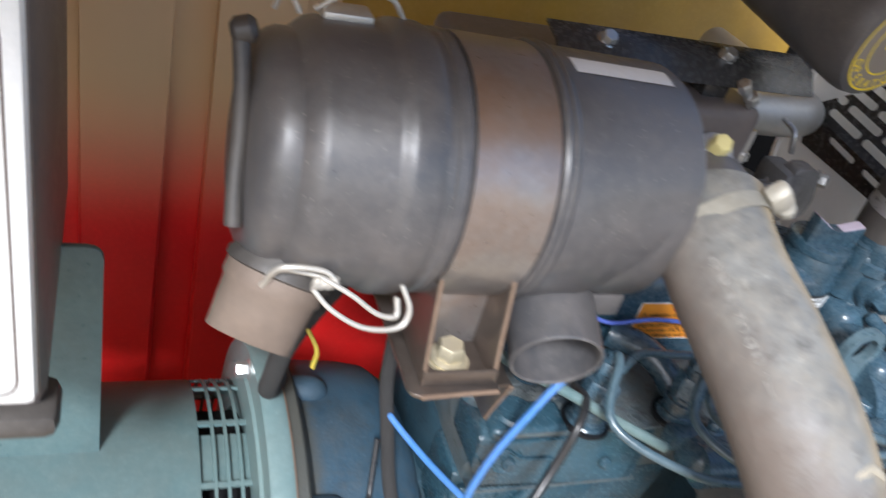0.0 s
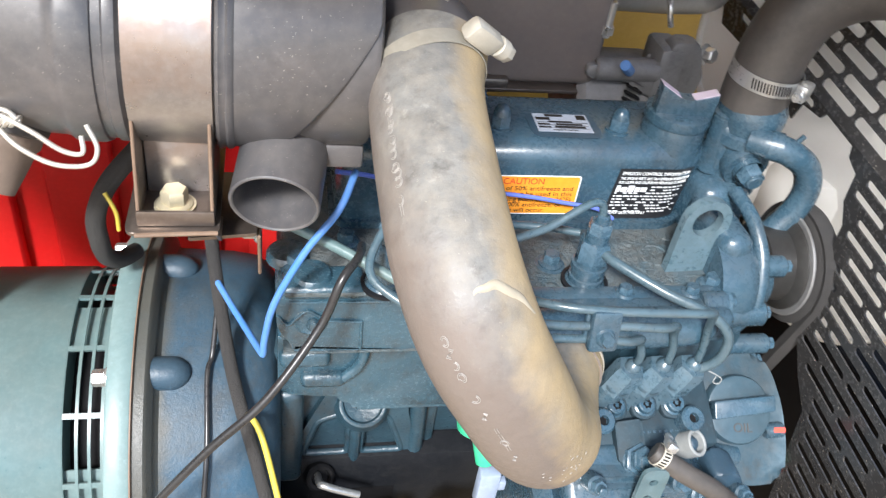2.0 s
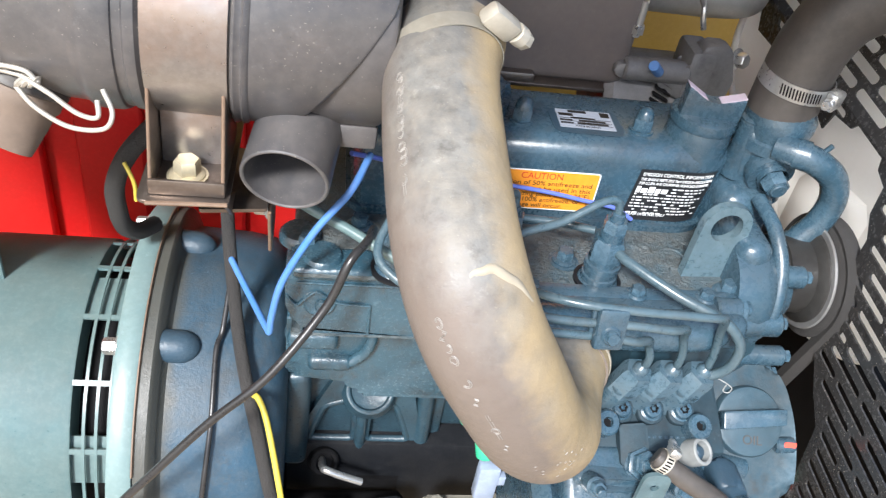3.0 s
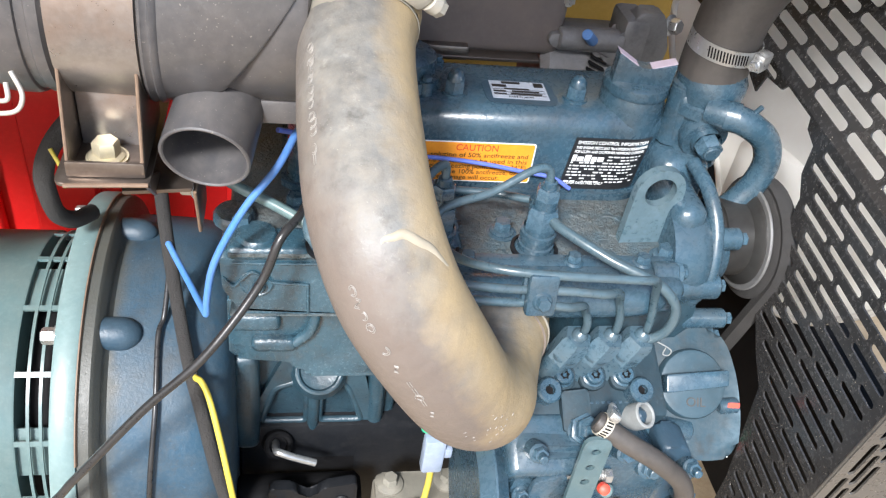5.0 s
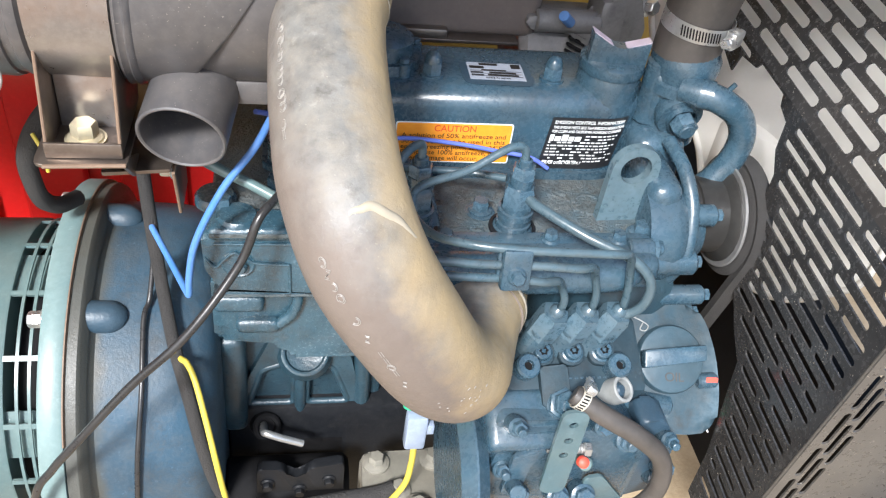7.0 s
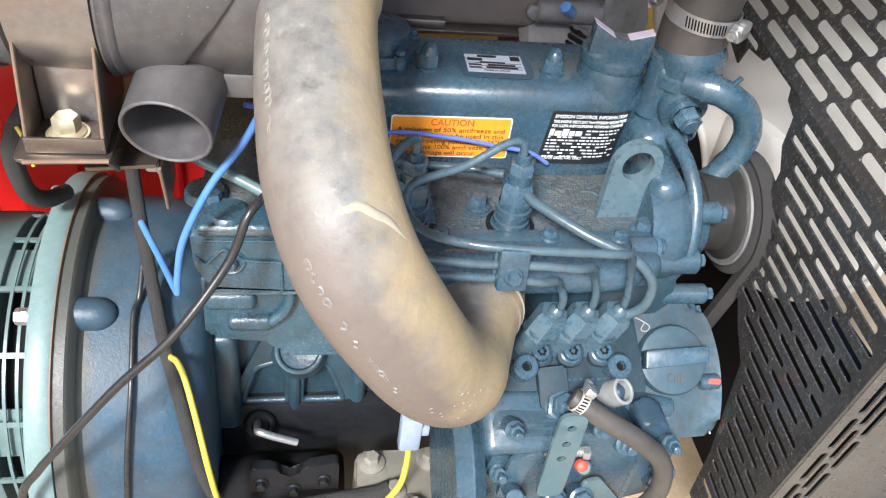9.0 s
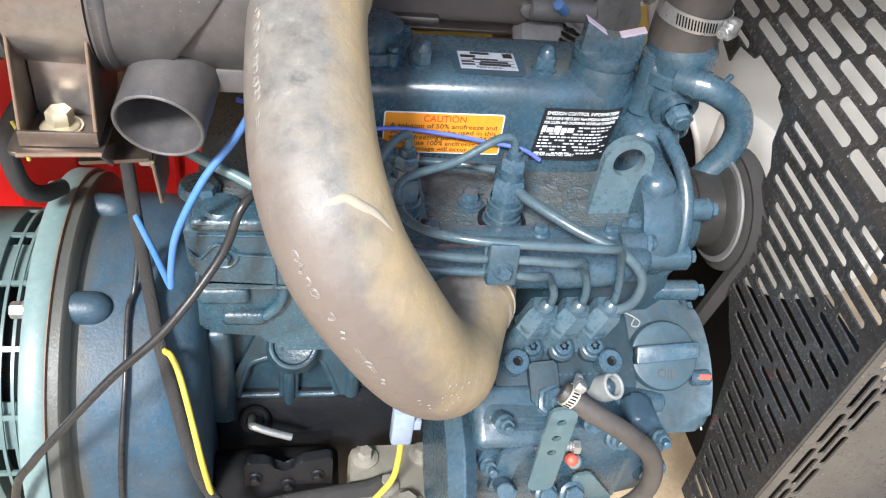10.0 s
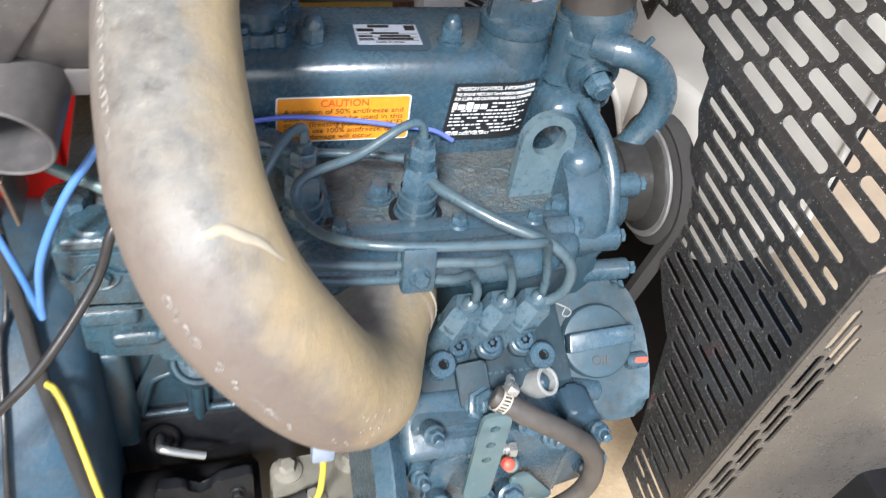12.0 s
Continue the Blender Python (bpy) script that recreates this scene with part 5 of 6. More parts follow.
# ---------- air cleaner ----------
AC = Vector((0, 0.110, 0.900))
LEAN = Matrix.Translation((-0.40, 0.110, 0.900)) @ Matrix.Rotation(radians(1.6), 4, 'Y') @ Matrix.Diagonal((1, 0.955, 0.955, 1)) @ Matrix.Translation((0.40, -0.110, -0.900))
air = thing("air_cleaner", "dusty black plastic air cleaner lying in a steel strap", "air cleaner")
bm = B()
lathe(bm, AC, X, [(-0.543, 0), (-0.543, 0.046), (-0.541, 0.057), (-0.537, 0.067), (-0.532, 0.072), (-0.527, 0.0745), (-0.519, 0.075), (-0.516, 0.078), (-0.511, 0.0825), (-0.506, 0.0842), (-0.470, 0.0855), (-0.466, 0.0866), (-0.4625, 0.0895), (-0.459, 0.0900), (-0.446, 0.0900), (-0.442, 0.0885), (-0.441, 0.086)], 72)
bm.transform(LEAN)
part("service_cover", bm, M_plastic, air)
bm = B()
lathe(bm, AC, X, [(-0.4425, 0.080), (-0.442, 0.0865), (-0.436, 0.0865), (-0.4345, 0.0882), (-0.431, 0.0885), (-0.428, 0.0880), (-0.4265, 0.0855), (-0.4255, 0.0845), (-0.371, 0.0845), (-0.370, 0.0900), (-0.368, 0.0912), (-0.3655, 0.0897), (-0.364, 0.0897), (-0.3625, 0.0912), (-0.360, 0.0905), (-0.3585, 0.0888), (-0.305, 0.0884), (-0.302, 0.0870), (-0.300, 0.082), (-0.300, 0.0)], 72)
for v in bm.verts:
    if v.co.x > -0.31:
        k = (v.co.z - AC.z) / 0.0885
        v.co.x += 0.012 + 0.050 * k if k < 0.45 else 0.0345
bm.transform(LEAN)
part("body", bm, M_plastic, air)
bm = B()
lathe(bm, AC, X, [(-0.36, 0.080), (-0.30, 0.0845), (-0.270, 0.0845), (-0.266, 0.082), (-0.264, 0.076), (-0.264, 0)], 64)
bm.transform(LEAN)
part("end_housing", bm, M_plastic, air)
bm = B()
box(bm, (-0.286, 0.078, 0.824), (0.034, 0.04, 0.020), 0.003)
part("mounting_lug", bm, M_plastic, air)
bm = B()
pipe_end(bm, (-0.316, 0.125, 0.842), (-0.3335, 0.019, 0.808), 0.0318, 0.003, 56)
part("inlet_tube", bm, M_plastic, air, "open inlet tube")
bm = B()
sweep(bm, [(-0.300, 0.150, 0.892), (-0.262, 0.140, 0.900), (-0.238, 0.116, 0.906), (-0.2250, 0.085, 0.903), (-0.227, 0.055, 0.895)], 0.0360, 32)
part("outlet_tube", bm, M_plastic, air)

bm = B()
cyl(bm, (-0.225, 0.102, 0.918), (-0.2268, 0.088, 0.938), 0.0155, bev=0.002)
ind = part("restriction_indicator", bm, M_hose, air)
bm = B()
lathe(bm, (-0.2268, 0.088, 0.938), (-0.12, -0.55, 0.80), [(0, 0), (0, 0.013), (0.003, 0.0125), (0.003, 0)], 24)
part("collar", bm, M_steel, ind)
bm = B()
hexhead(bm, (-0.2269, 0.087, 0.940), (-0.12, -0.55, 0.80), 0.013, 0.011)
part("cap", bm, M_capyellow, ind, "pale yellow indicator cap")

# rubber dust valve
VA = unit((-0.36, -0.42, -0.83))
VP = Vector((-0.512, 0.072, 0.850))
bm = B()
lathe(bm, VP, VA, [(-0.02, 0.026), (0.0, 0.029), (0.006, 0.0330), (0.010, 0.0330), (0.012, 0.030), (0.012, 0)], 36)
part("valve_collar", bm, M_hose, air, "black rubber collar")


def dust_valve(bm):
    """A round rubber cup pressed flat towards its slit mouth."""
    u = (Vector((0.80, -0.45, -0.40)) - VA * Vector((0.80, -0.45, -0.40)).dot(VA)).normalized()
    w = VA.cross(u)
    rings = []
    for h, ru, rw in ((0.006, 0.029, 0.029), (0.010, 0.0310, 0.0310), (0.020, 0.0310, 0.0310), (0.0225, 0.0292, 0.0292), (0.034, 0.0285, 0.0262), (0.046, 0.0275, 0.0205), (0.054, 0.0270, 0.0150), (0.054, 0.0245, 0.0120)):
        rings.append([bm.verts.new(VP + VA * h + u * ru * math.cos(2 * math.pi * k / 36) + w * rw * math.sin(2 * math.pi * k / 36)) for k in range(36)])
    for p, q in zip(rings, rings[1:]):
        for k in range(36):
            bm.faces.new((p[k], p[(k + 1) % 36], q[(k + 1) % 36], q[k]))
    bm.faces.new(rings[-1])
    bm.faces.new(list(reversed(rings[0])))


bm = B()
dust_valve(bm)
part("dust_valve", bm, M_valve, air, "dusty rubber dust valve")

# wire latch
bm = B()
for off in (0.0, 0.006):
    sweep(bm, [(-0.528, 0.036 + off, 0.845 - off), (-0.520, 0.028 + off, 0.864 - off), (-0.497, 0.026 + off, 0.864 - off * 1.4), (-0.488, 0.024, 0.857)], 0.0017, 10)
sweep(bm, [(-0.502, 0.024, 0.853), (-0.490, 0.018, 0.842), (-0.470, 0.014, 0.832), (-0.449, 0.014, 0.832), (-0.443, 0.018, 0.842), (-0.449, 0.024, 0.856)], 0.0017, 10)
sweep(bm, [(-0.498, 0.024, 0.861), (-0.480, 0.018, 0.853), (-0.464, 0.015, 0.842), (-0.452, 0.015, 0.840), (-0.452, 0.020, 0.850)], 0.0017, 10)
for k in range(3):
    lathe(bm, (-0.500 + 0.004 * k, 0.026, 0.857), (0.7, -0.3, -0.6), [(0, 0.004), (0.0017, 0.0057), (0.0034, 0.004)], 14)
bmesh.ops.translate(bm, verts=bm.verts, vec=(-0.002, 0.006, 0.007))
part("wire_latch", bm, M_wire, air, "bent spring wire latch")
bm = B()
sweep(bm, [(-0.530, 0.12, 0.985), (-0.525, 0.118, 0.998), (-0.516, 0.118, 0.985)], 0.0016, 8)
sweep(bm, [(-0.505, 0.13, 0.984), (-0.490, 0.125, 0.996), (-0.465, 0.125, 0.998), (-0.452, 0.13, 0.985)], 0.0016, 8)
box(bm, (-0.487, 0.13, 0.983), (0.03, 0.02, 0.008), 0.002)
part("wire_latch", bm, M_wire, air, "bent spring wire latch")
bm = B()
lathe(bm, AC, X, [(-0.352, 0.0888), (-0.352, 0.0893), (-0.280, 0.0890), (-0.280, 0.0885)], 12, start=272, sweep=11)
bm.transform(LEAN)
part("sticker", bm, M_panelwhite, air, "white sticker along the top")
bm = B()
sweep(bm, [(-0.5480, 0.104, 0.974), (-0.5460, 0.095, 0.953), (-0.5455, 0.084, 0.930), (-0.5470, 0.072, 0.905), (-0.5470, 0.060, 0.880)], 0.0052, 10)
cyl(bm, (-0.553, 0.106, 0.974), (-0.540, 0.104, 0.979), 0.0078, bev=0.003)
part("rubber_strap", bm, M_hose, air)

# ---------- strap bracket ----------
brk = thing("strap_bracket", "dark steel strap bracket, rusty at its edges, bolted to a plate", "bracket")
bm = B()
lathe(bm, AC, X, [(-0.4248, 0.0855), (-0.4248, 0.0883), (-0.3720, 0.0883), (-0.3720, 0.0855)], 64)
bm.transform(LEAN)
part("strap", bm, M_saddle, brk)
bm = B()
box(bm, (-0.3995, 0.062, 0.812), (0.046, 0.010, 0.062), 0.002)
for x in (-0.4245, -0.3755):
    o = [(0.019, 0.0), (0.100, 0.0), (0.110, 0.05), (0.050, 0.088), (0.038, 0.082)]
    bs_ = B()
    prism(bs_, o, plane_frame((x - 0.0015, 0.0, 0.7925), Y, Z), 0.003, 0.0006)
    part("side_gusset", bs_, M_brk, brk)
part("saddle", bm, M_saddle, brk)
bm = B()
box(bm, (-0.4000, 0.0195, 0.7965), (0.052, 0.003, 0.012), 0.001)
part("front_lip", bm, M_brk, brk)
bm = B()
box(bm, (-0.4000, 0.052, 0.7915), (0.048, 0.064, 0.003), 0.001)
part("foot_plate", bm, M_brk, brk)
bm = B()
prism(bm, rounded([(-0.434, 0.011), (-0.371, 0.014), (-0.371, 0.14), (-0.434, 0.14)], [0.009, 0.002, 0.002, 0.008]), plane_frame((0, 0.0, 0.7865), X, Y), 0.003, 0.0006)
prism(bm, rounded([(-0.395, 0.034), (-0.346, 0.040), (-0.346, 0.12), (-0.395, 0.12)], 0.002), plane_frame((0, 0, 0.7645), X, Y), 0.003, 0.0006)
prism(bm, [(0.012, 0.787), (0.026, 0.787), (0.07, 0.762), (0.038, 0.762)], plane_frame((-0.374, 0.0, 0.0), Y, Z), 0.003, 0.0006)
prism(bm, [(0.040, -0.024), (0.10, -0.024), (0.10, -0.075), (0.058, -0.075)], plane_frame((-0.346, 0.0, 0.788), Y, Z), 0.003, 0.0006)
part("base_plate", bm, M_brk, brk)
for pts, r in (([(-0.427, 0.0110, 0.7880), (-0.39, 0.0130, 0.7880), (-0.372, 0.0138, 0.7880)], 0.0017), ([(-0.3445, 0.040, 0.764), (-0.3445, 0.049, 0.739), (-0.3445, 0.057, 0.714)], 0.0014),
               ([(-0.4245, 0.0190, 0.794), (-0.4245, 0.0265, 0.826), (-0.4245, 0.0370, 0.872)], 0.0013), ([(-0.3755, 0.0190, 0.794), (-0.3755, 0.0265, 0.826), (-0.3755, 0.0370, 0.872)], 0.0013)):
    bm = B()
    sweep(bm, pts, r, 8, 6)
    part("worn_edge", bm, M_copper, brk, "edge worn through to bare rusty steel")
bm = B()
lathe(bm, (-0.4020, 0.0385, 0.793), Z, [(0, 0), (0, 0.0145), (0.002, 0.0145), (0.002, 0)], 28)
part("washer", bm, M_zinc, brk)
bm = B()
bolthead(bm, (-0.4020, 0.0385, 0.795), Z, 0.0165, 0.011, 0.0125)
part("bolt", bm, M_zinc, brk, "zinc-plated hexagon bolt")
bm = B()
bolthead(bm, (-0.346, 0.06, 0.755), -X, 0.012, 0.009, 0.010)
part("bolt", bm, M_steel, brk)

# ---------- intake hose ----------
HOSE = [(-0.2250, 0.0720, 0.9030), (-0.2312, 0.0458, 0.8932), (-0.2330, 0.0239, 0.8850), (-0.2332, 0.0020, 0.8780), (-0.2322, -0.0333, 0.8666), (-0.2269, -0.0808, 0.8433), (-0.2100, -0.1109, 0.8052), (-0.1798, -0.1138, 0.7518), (-0.1521, -0.0993, 0.7000), (-0.1297, -0.0797, 0.6690), (-0.1174, -0.0484, 0.6530), (-0.1065, -0.0180, 0.6470), (-0.0955, 0.0100, 0.6460)]
HR = 0.0393
hose = thing("intake_hose", "fat grey rubber intake hose, dusty tan, with moulded marks", "hose")
bm = B()
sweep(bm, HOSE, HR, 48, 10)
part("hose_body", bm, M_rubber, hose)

# moulded marks on the hose
def hose_frame(f, ang):
    """A frame on the hose's skin at share f of its way, turned ang degrees round it from its upper front."""
    path = spline(HOSE, 10)
    i = min(max(1, int(f * (len(path) - 1))), len(path) - 2)
    p = path[i]
    t = (path[i + 1] - path[i - 1]).normalized()
    u = t.cross(Vector((-0.15, -0.72, 0.68))).normalized()
    w = u.cross(t)
    if w.dot(Vector((0, -0.7, 0.7))) < 0:
        w = -w
    if u.x < 0:
        u = -u
    o = (w * math.cos(radians(ang)) + u * math.sin(radians(ang))).normalized()
    m = Matrix((t.cross(o).normalized(), t, o)).transposed().to_4x4()
    m.translation = p + o * HR
    return m


def hose_marks(lo, hi, ang, n, seed):
    """A line of thin raised characters, too worn to read: broken rings, bars and bows."""
    bm = B()
    rng = random.Random(seed)
    for k in range(n):
        if rng.random() < 0.12:
            continue
        m = hose_frame(lo + (hi - lo) * k / n, ang + 2 * rng.random())
        w, h = 0.0022 + 0.0012 * rng.random(), 0.0030 + 0.0006 * rng.random()
        kind = rng.choice("obbsi")
        for grow in (1.0, 0.66):
            a0 = rng.random() * 90
            if kind == "i":
                pts = [((grow - 0.8) * 0.005, h * t, 0.00012) for t in (-0.9, -0.3, 0.3, 0.9)]
            elif kind == "s":
                pts = [(w * grow * math.sin(t * 3.1), h * grow * t, 0.00012) for t in (-1, -0.6, -0.2, 0.2, 0.6, 1)]
            else:
                turn = 300 if kind == "o" else 200
                pts = [(w * grow * math.cos(radians(a0 + turn * t / 9)), h * grow * math.sin(radians(a0 + turn * t / 9)), 0.00012) for t in range(10)]
            sweep(bm, [m @ Vector(p) for p in pts], 0.00028, 5, 1)
    return bm


M_mark = surface("mark_rubber", (0.30, 0.285, 0.26), (0.22, 0.205, 0.19), rough=0.4, bump=0.05, scale=120)
part("moulded_mark", hose_marks(0.22, 0.40, -42, 16, 4), M_mark, hose)["kind"] = "stuff"
part("moulded_mark", hose_marks(0.475, 0.605, -36, 12, 9), M_mark, hose)["kind"] = "stuff"
bm = B()
rng = random.Random(3)
for k in range(26):
    box(bm, (0, 0, 0), (0.0006 + 0.0022 * rng.random() ** 2, 0.0008, 0.0005), 0.0002, hose_frame(0.635 + 0.05 * rng.random(), -28 + 44 * rng.random()), 1)
part("scuff", bm, M_mark, hose)
# mould seam across the upper side
bm = B()
pts = [hose_frame(f, a) @ Vector((0, 0, -0.0026)) for f, a in ((0.462, -6), (0.455, 4), (0.452, 13), (0.454, 23), (0.461, 34), (0.472, 45), (0.487, 56), (0.505, 67), (0.525, 78))]
sweep(bm, pts, lambda t: 0.0016 + 0.0024 * math.sin(math.pi * min(1.0, t * 1.05 + 0.05)), 12, 4)
part("mould_seam", bm, surface("seam_dust", (0.34, 0.30, 0.23), (0.29, 0.26, 0.20), rough=0.6, bump=0.1), hose)

def worm_clamp(name, label, c, axis, r, screw_dir, width=0.011, group="hose clamps", metal=None, screw=None, big=1.0):
    """A slotted steel band with its worm screw."""
    c, a = Vector(c), unit(axis)
    s = Vector(screw_dir)
    s = (s - a * s.dot(a)).normalized()
    t = a.cross(s)
    metal = metal or M_steel
    screw = screw or metal
    th = thing(name, label, "hose clamp", group)
    bm = B()
    lathe(bm, c - a * width / 2, a, [(0, r + 0.0002), (0, r + 0.001), (width, r + 0.001), (width, r + 0.0002)], 60)
    band = part("band", bm, metal, th)
    bm = B()
    for k in range(28):
        if k >= 14 and r > 0.03:
            continue
        step = max(4.2, math.degrees(0.0027 / r))
        g = radians(-24 - step * k if k < 14 else 24 + step * (k - 14))
        if abs(g) > 2.2:
            continue
        o = s * math.cos(g) + t * math.sin(g)
        m = Matrix((a, o.cross(a), o)).transposed().to_4x4() @ Matrix.Rotation(radians(12), 4, 'Z')
        m.translation = c + o * (r + 0.001)
        box(bm, (0, 0, 0), (width * 0.66, 0.0014, 0.0008), 0.0002, m, 1)
    part("slots", bm, M_dark, band)
    bm = B()
    m = Matrix((t, a, s)).transposed().to_4x4()
    m.translation = c + s * (r + 0.0058 * big)
    box(bm, (0, 0, 0), (0.020 * big, width * 1.15, 0.011 * big), 0.003 * big, m)
    part("worm_housing", bm, screw, th)
    bm = B()
    p = c + s * (r + 0.0065 * big) - t * 0.010 * big
    cyl(bm, p, p - t * 0.006 * big, 0.005 * big, bev=0.0006)
    hexhead(bm, p - t * 0.005 * big, -t, 0.008 * big, 0.005 * big)
    part("worm_screw", bm, screw, th)
    return th


worm_clamp("hose_clamp", "dusty steel worm clamp round the fat intake hose", (-0.2302, 0.0500, 0.8948), (0.16, -0.93, -0.33), 0.0396, (0.66, -0.20, 0.72), 0.012, metal=M_clampdust, screw=M_oldsteel, big=1.5)

# ---------- coolant hose ----------
bm = B()
sweep(bm, [(0.108, 0.178, 0.815), (0.109, 0.178, 0.850), (0.112, 0.176, 0.885), (0.125, 0.170, 0.920), (0.155, 0.155, 0.945), (0.20, 0.13, 0.955), (0.27, 0.10, 0.955), (0.36, 0.08, 0.95)], 0.0315, 36, 10)
single("coolant_hose", bm, M_hose, "black rubber radiator hose bending over the guard", "hose")
worm_clamp("hose_clamp", "bright steel worm clamp on the radiator hose", (0.110, 0.177, 0.848), (0.05, -0.05, 1), 0.0320, (0.62, -0.78, 0), 0.015)

# ---------- muffler ----------
muf = thing("muffler", "square brown-black sheet steel muffler box behind the engine", "muffler")
bm = B()
box(bm, (-0.156, 0.372, 0.8265), (0.308, 0.174, 0.117), 0.014, seg=3)
part("box", bm, M_muf, muf)
bm = B()
box(bm, (-0.09, 0.300, 0.768), (0.13, 0.05, 0.004), 0.001)
box(bm, (-0.125, 0.282, 0.772), (0.05, 0.012, 0.016), 0.003)
part("flange", bm, M_brk, muf)
bm = B()
sweep(bm, [(-0.01, 0.369, 0.846), (0.05, 0.369, 0.846), (0.10, 0.369, 0.846), (0.135, 0.376, 0.846), (0.153, 0.405, 0.843), (0.156, 0.48, 0.84), (0.156, 0.60, 0.84)], 0.024, 30, 8)
part("outlet_pipe", bm, M_pipe, muf, "bright aluminised outlet pipe")
bm = B()
o = [(-0.045, 0.0), (-0.03, 0.020), (0.0, 0.026), (0.0, 0.023), (-0.028, 0.017), (-0.042, -0.002)]
m = plane_frame((-0.247, 0.338, 0.903), Y, Z)
prism(bm, [(p[0], p[1]) for p in o], m, 0.297, 0.0005)
rail = part("shield_rail", bm, M_black, muf, "bent black steel rail on top")
for x in (-0.193, -0.056):
    bm = B()
    bolthead(bm, (x, 0.3150, 0.9235), (0, -0.5, 0.85), 0.013, 0.008, 0.010)
    part("rail_bolt", bm, M_steel, rail)
    bm = B()
    box(bm, (x, 0.325, 0.895), (0.03, 0.035, 0.03), 0.003)
    part("rail_foot", bm, M_black, rail)
bm = B()
cyl(bm, (-0.020, 0.292, 0.886), (-0.040, 0.290, 0.906), 0.005, bev=0.001)
hexhead(bm, (-0.024, 0.290, 0.893), (-0.7, -0.2, 0.7), 0.014, 0.009)
hexhead(bm, (-0.040, 0.290, 0.905), (-0.7, -0.2, 0.7), 0.013, 0.008)
part("exhaust_bolt", bm, M_steel, muf)
bm = B()
cyl(bm, (-0.005, 0.290, 0.824), (-0.005, 0.290, 0.862), 0.0045, bev=0.001)
hexhead(bm, (-0.005, 0.290, 0.828), Z, 0.013, 0.009)
part("exhaust_bolt", bm, M_steel, muf)

bm = B()
sweep(bm, [(0.062, 0.325, 0.862), (0.062, 0.305, 0.858), (0.064, 0.300, 0.845), (0.068, 0.300, 0.835)], 0.003, 8)
part("clip", bm, M_steel, muf)

# ---------- alternator ----------
alt = thing("alternator", "grey alloy alternator behind the valve cover", "alternator")
bm = B()
cyl(bm, (-0.02, 0.33, 0.735), (0.075, 0.33, 0.735), 0.055, bev=0.008)
box(bm, (0.07, 0.30, 0.79), (0.03, 0.05, 0.06), 0.008)
cyl(bm, (-0.01, 0.285, 0.792), (0.06, 0.285, 0.792), 0.012, bev=0.002)
part("body", bm, M_alu, alt)
for k in range(5):
    bm = B()
    m = Matrix.Rotation(radians(25), 4, 'Y')
    box(bm, (0.035 + 0.001 * k, 0.277 + 0.001 * k, 0.752 + 0.007 * k), (0.020, 0.006, 0.003), 0.001, m)
    part("vent", bm, M_dark, alt)
bm = B()
cyl(bm, (0.025, 0.275, 0.795), (0.012, 0.262, 0.808), 0.0055, bev=0.0008)
part("terminal_cap", bm, M_bluewire, alt, "blue terminal sleeve")
bm = B()
prism(bm, rounded([(-0.02, 0.799), (-0.02, 0.785), (0.035, 0.781), (0.050, 0.765), (0.105, 0.765), (0.109, 0.790), (0.096, 0.827), (0.069, 0.827), (0.057, 0.800)], 0.006), plane_frame((0, 0.300, 0), X, Z), 0.022, 0.003)
part("bracket", bm, M_alu, alt)
bm = B()
bolthead(bm, (0.108, 0.288, 0.812), (0.5, -0.8, 0.2), 0.014, 0.010, 0.011)
part("bracket_bolt", bm, M_steel, alt)

# ---------- guard ----------
guard = thing("fan_guard", "black perforated sheet steel fan guard, dusty and scratched", "guard")
GA = radians(5.5)
GU, GV = Vector((0, math.cos(GA), math.sin(GA))), Vector((0, -math.sin(GA), math.cos(GA)))
GO = Vector((0.183, 0, 0.800))


def guv(y, z):
    """Along the slots, and up the sheet."""
    d = Vector((0, y, z - 0.800))
    return d.dot(GU), d.dot(GV)


def slot_rows(v0, rows, lo, hi, pitch=0.064, length=0.0585, width=0.0076, dv=0.0168, least=0.016, first=0.0):
    """Rows of slots, each cut short at the margins lo(v) and hi(v)."""
    out = []
    for k in range(rows):
        v = v0 + dv * k
        off = first - (0.049 * (k // 2) + (0.0155 if k % 2 else 0.0))
        a, b = lo(v), hi(v)
        n0 = int(math.floor((a - off) / pitch)) - 1
        for n in range(n0, n0 + int((b - a) / pitch) + 4):
            s, e = off + n * pitch, off + n * pitch + length
            s, e = max(s, a), min(e, b)
            if e - s >= least:
                out.append(slot((s + e) / 2, v, e - s, width))
    return out


BACK = [guv(*p) for p in ((-0.060, 0.370), (-0.009, 0.376), (-0.007, 0.446), (0.014, 0.564), (0.040, 0.585), (0.069, 0.618), (0.082, 0.680), (0.083, 0.744), (0.096, 0.763), (0.098, 0.791), (0.115, 0.798), (0.118, 0.8085), (0.167, 0.8130), (0.174, 0.805), (0.206, 0.802), (0.214, 0.781), (0.258, 0.798), (0.40, 0.800))]
FU = -0.129
OUT = [(FU, 0.0), (FU, -0.42)] + BACK + [(0.42, 0.0)]


def back_u(v):
    for (u0, v0), (u1, v1) in zip(BACK[1:10], BACK[2:11]):
        if v0 <= v <= v1:
            return u0 + (u1 - u0) * (v - v0) / max(1e-6, v1 - v0)
    return BACK[1][0] if v < 0 else 0.06


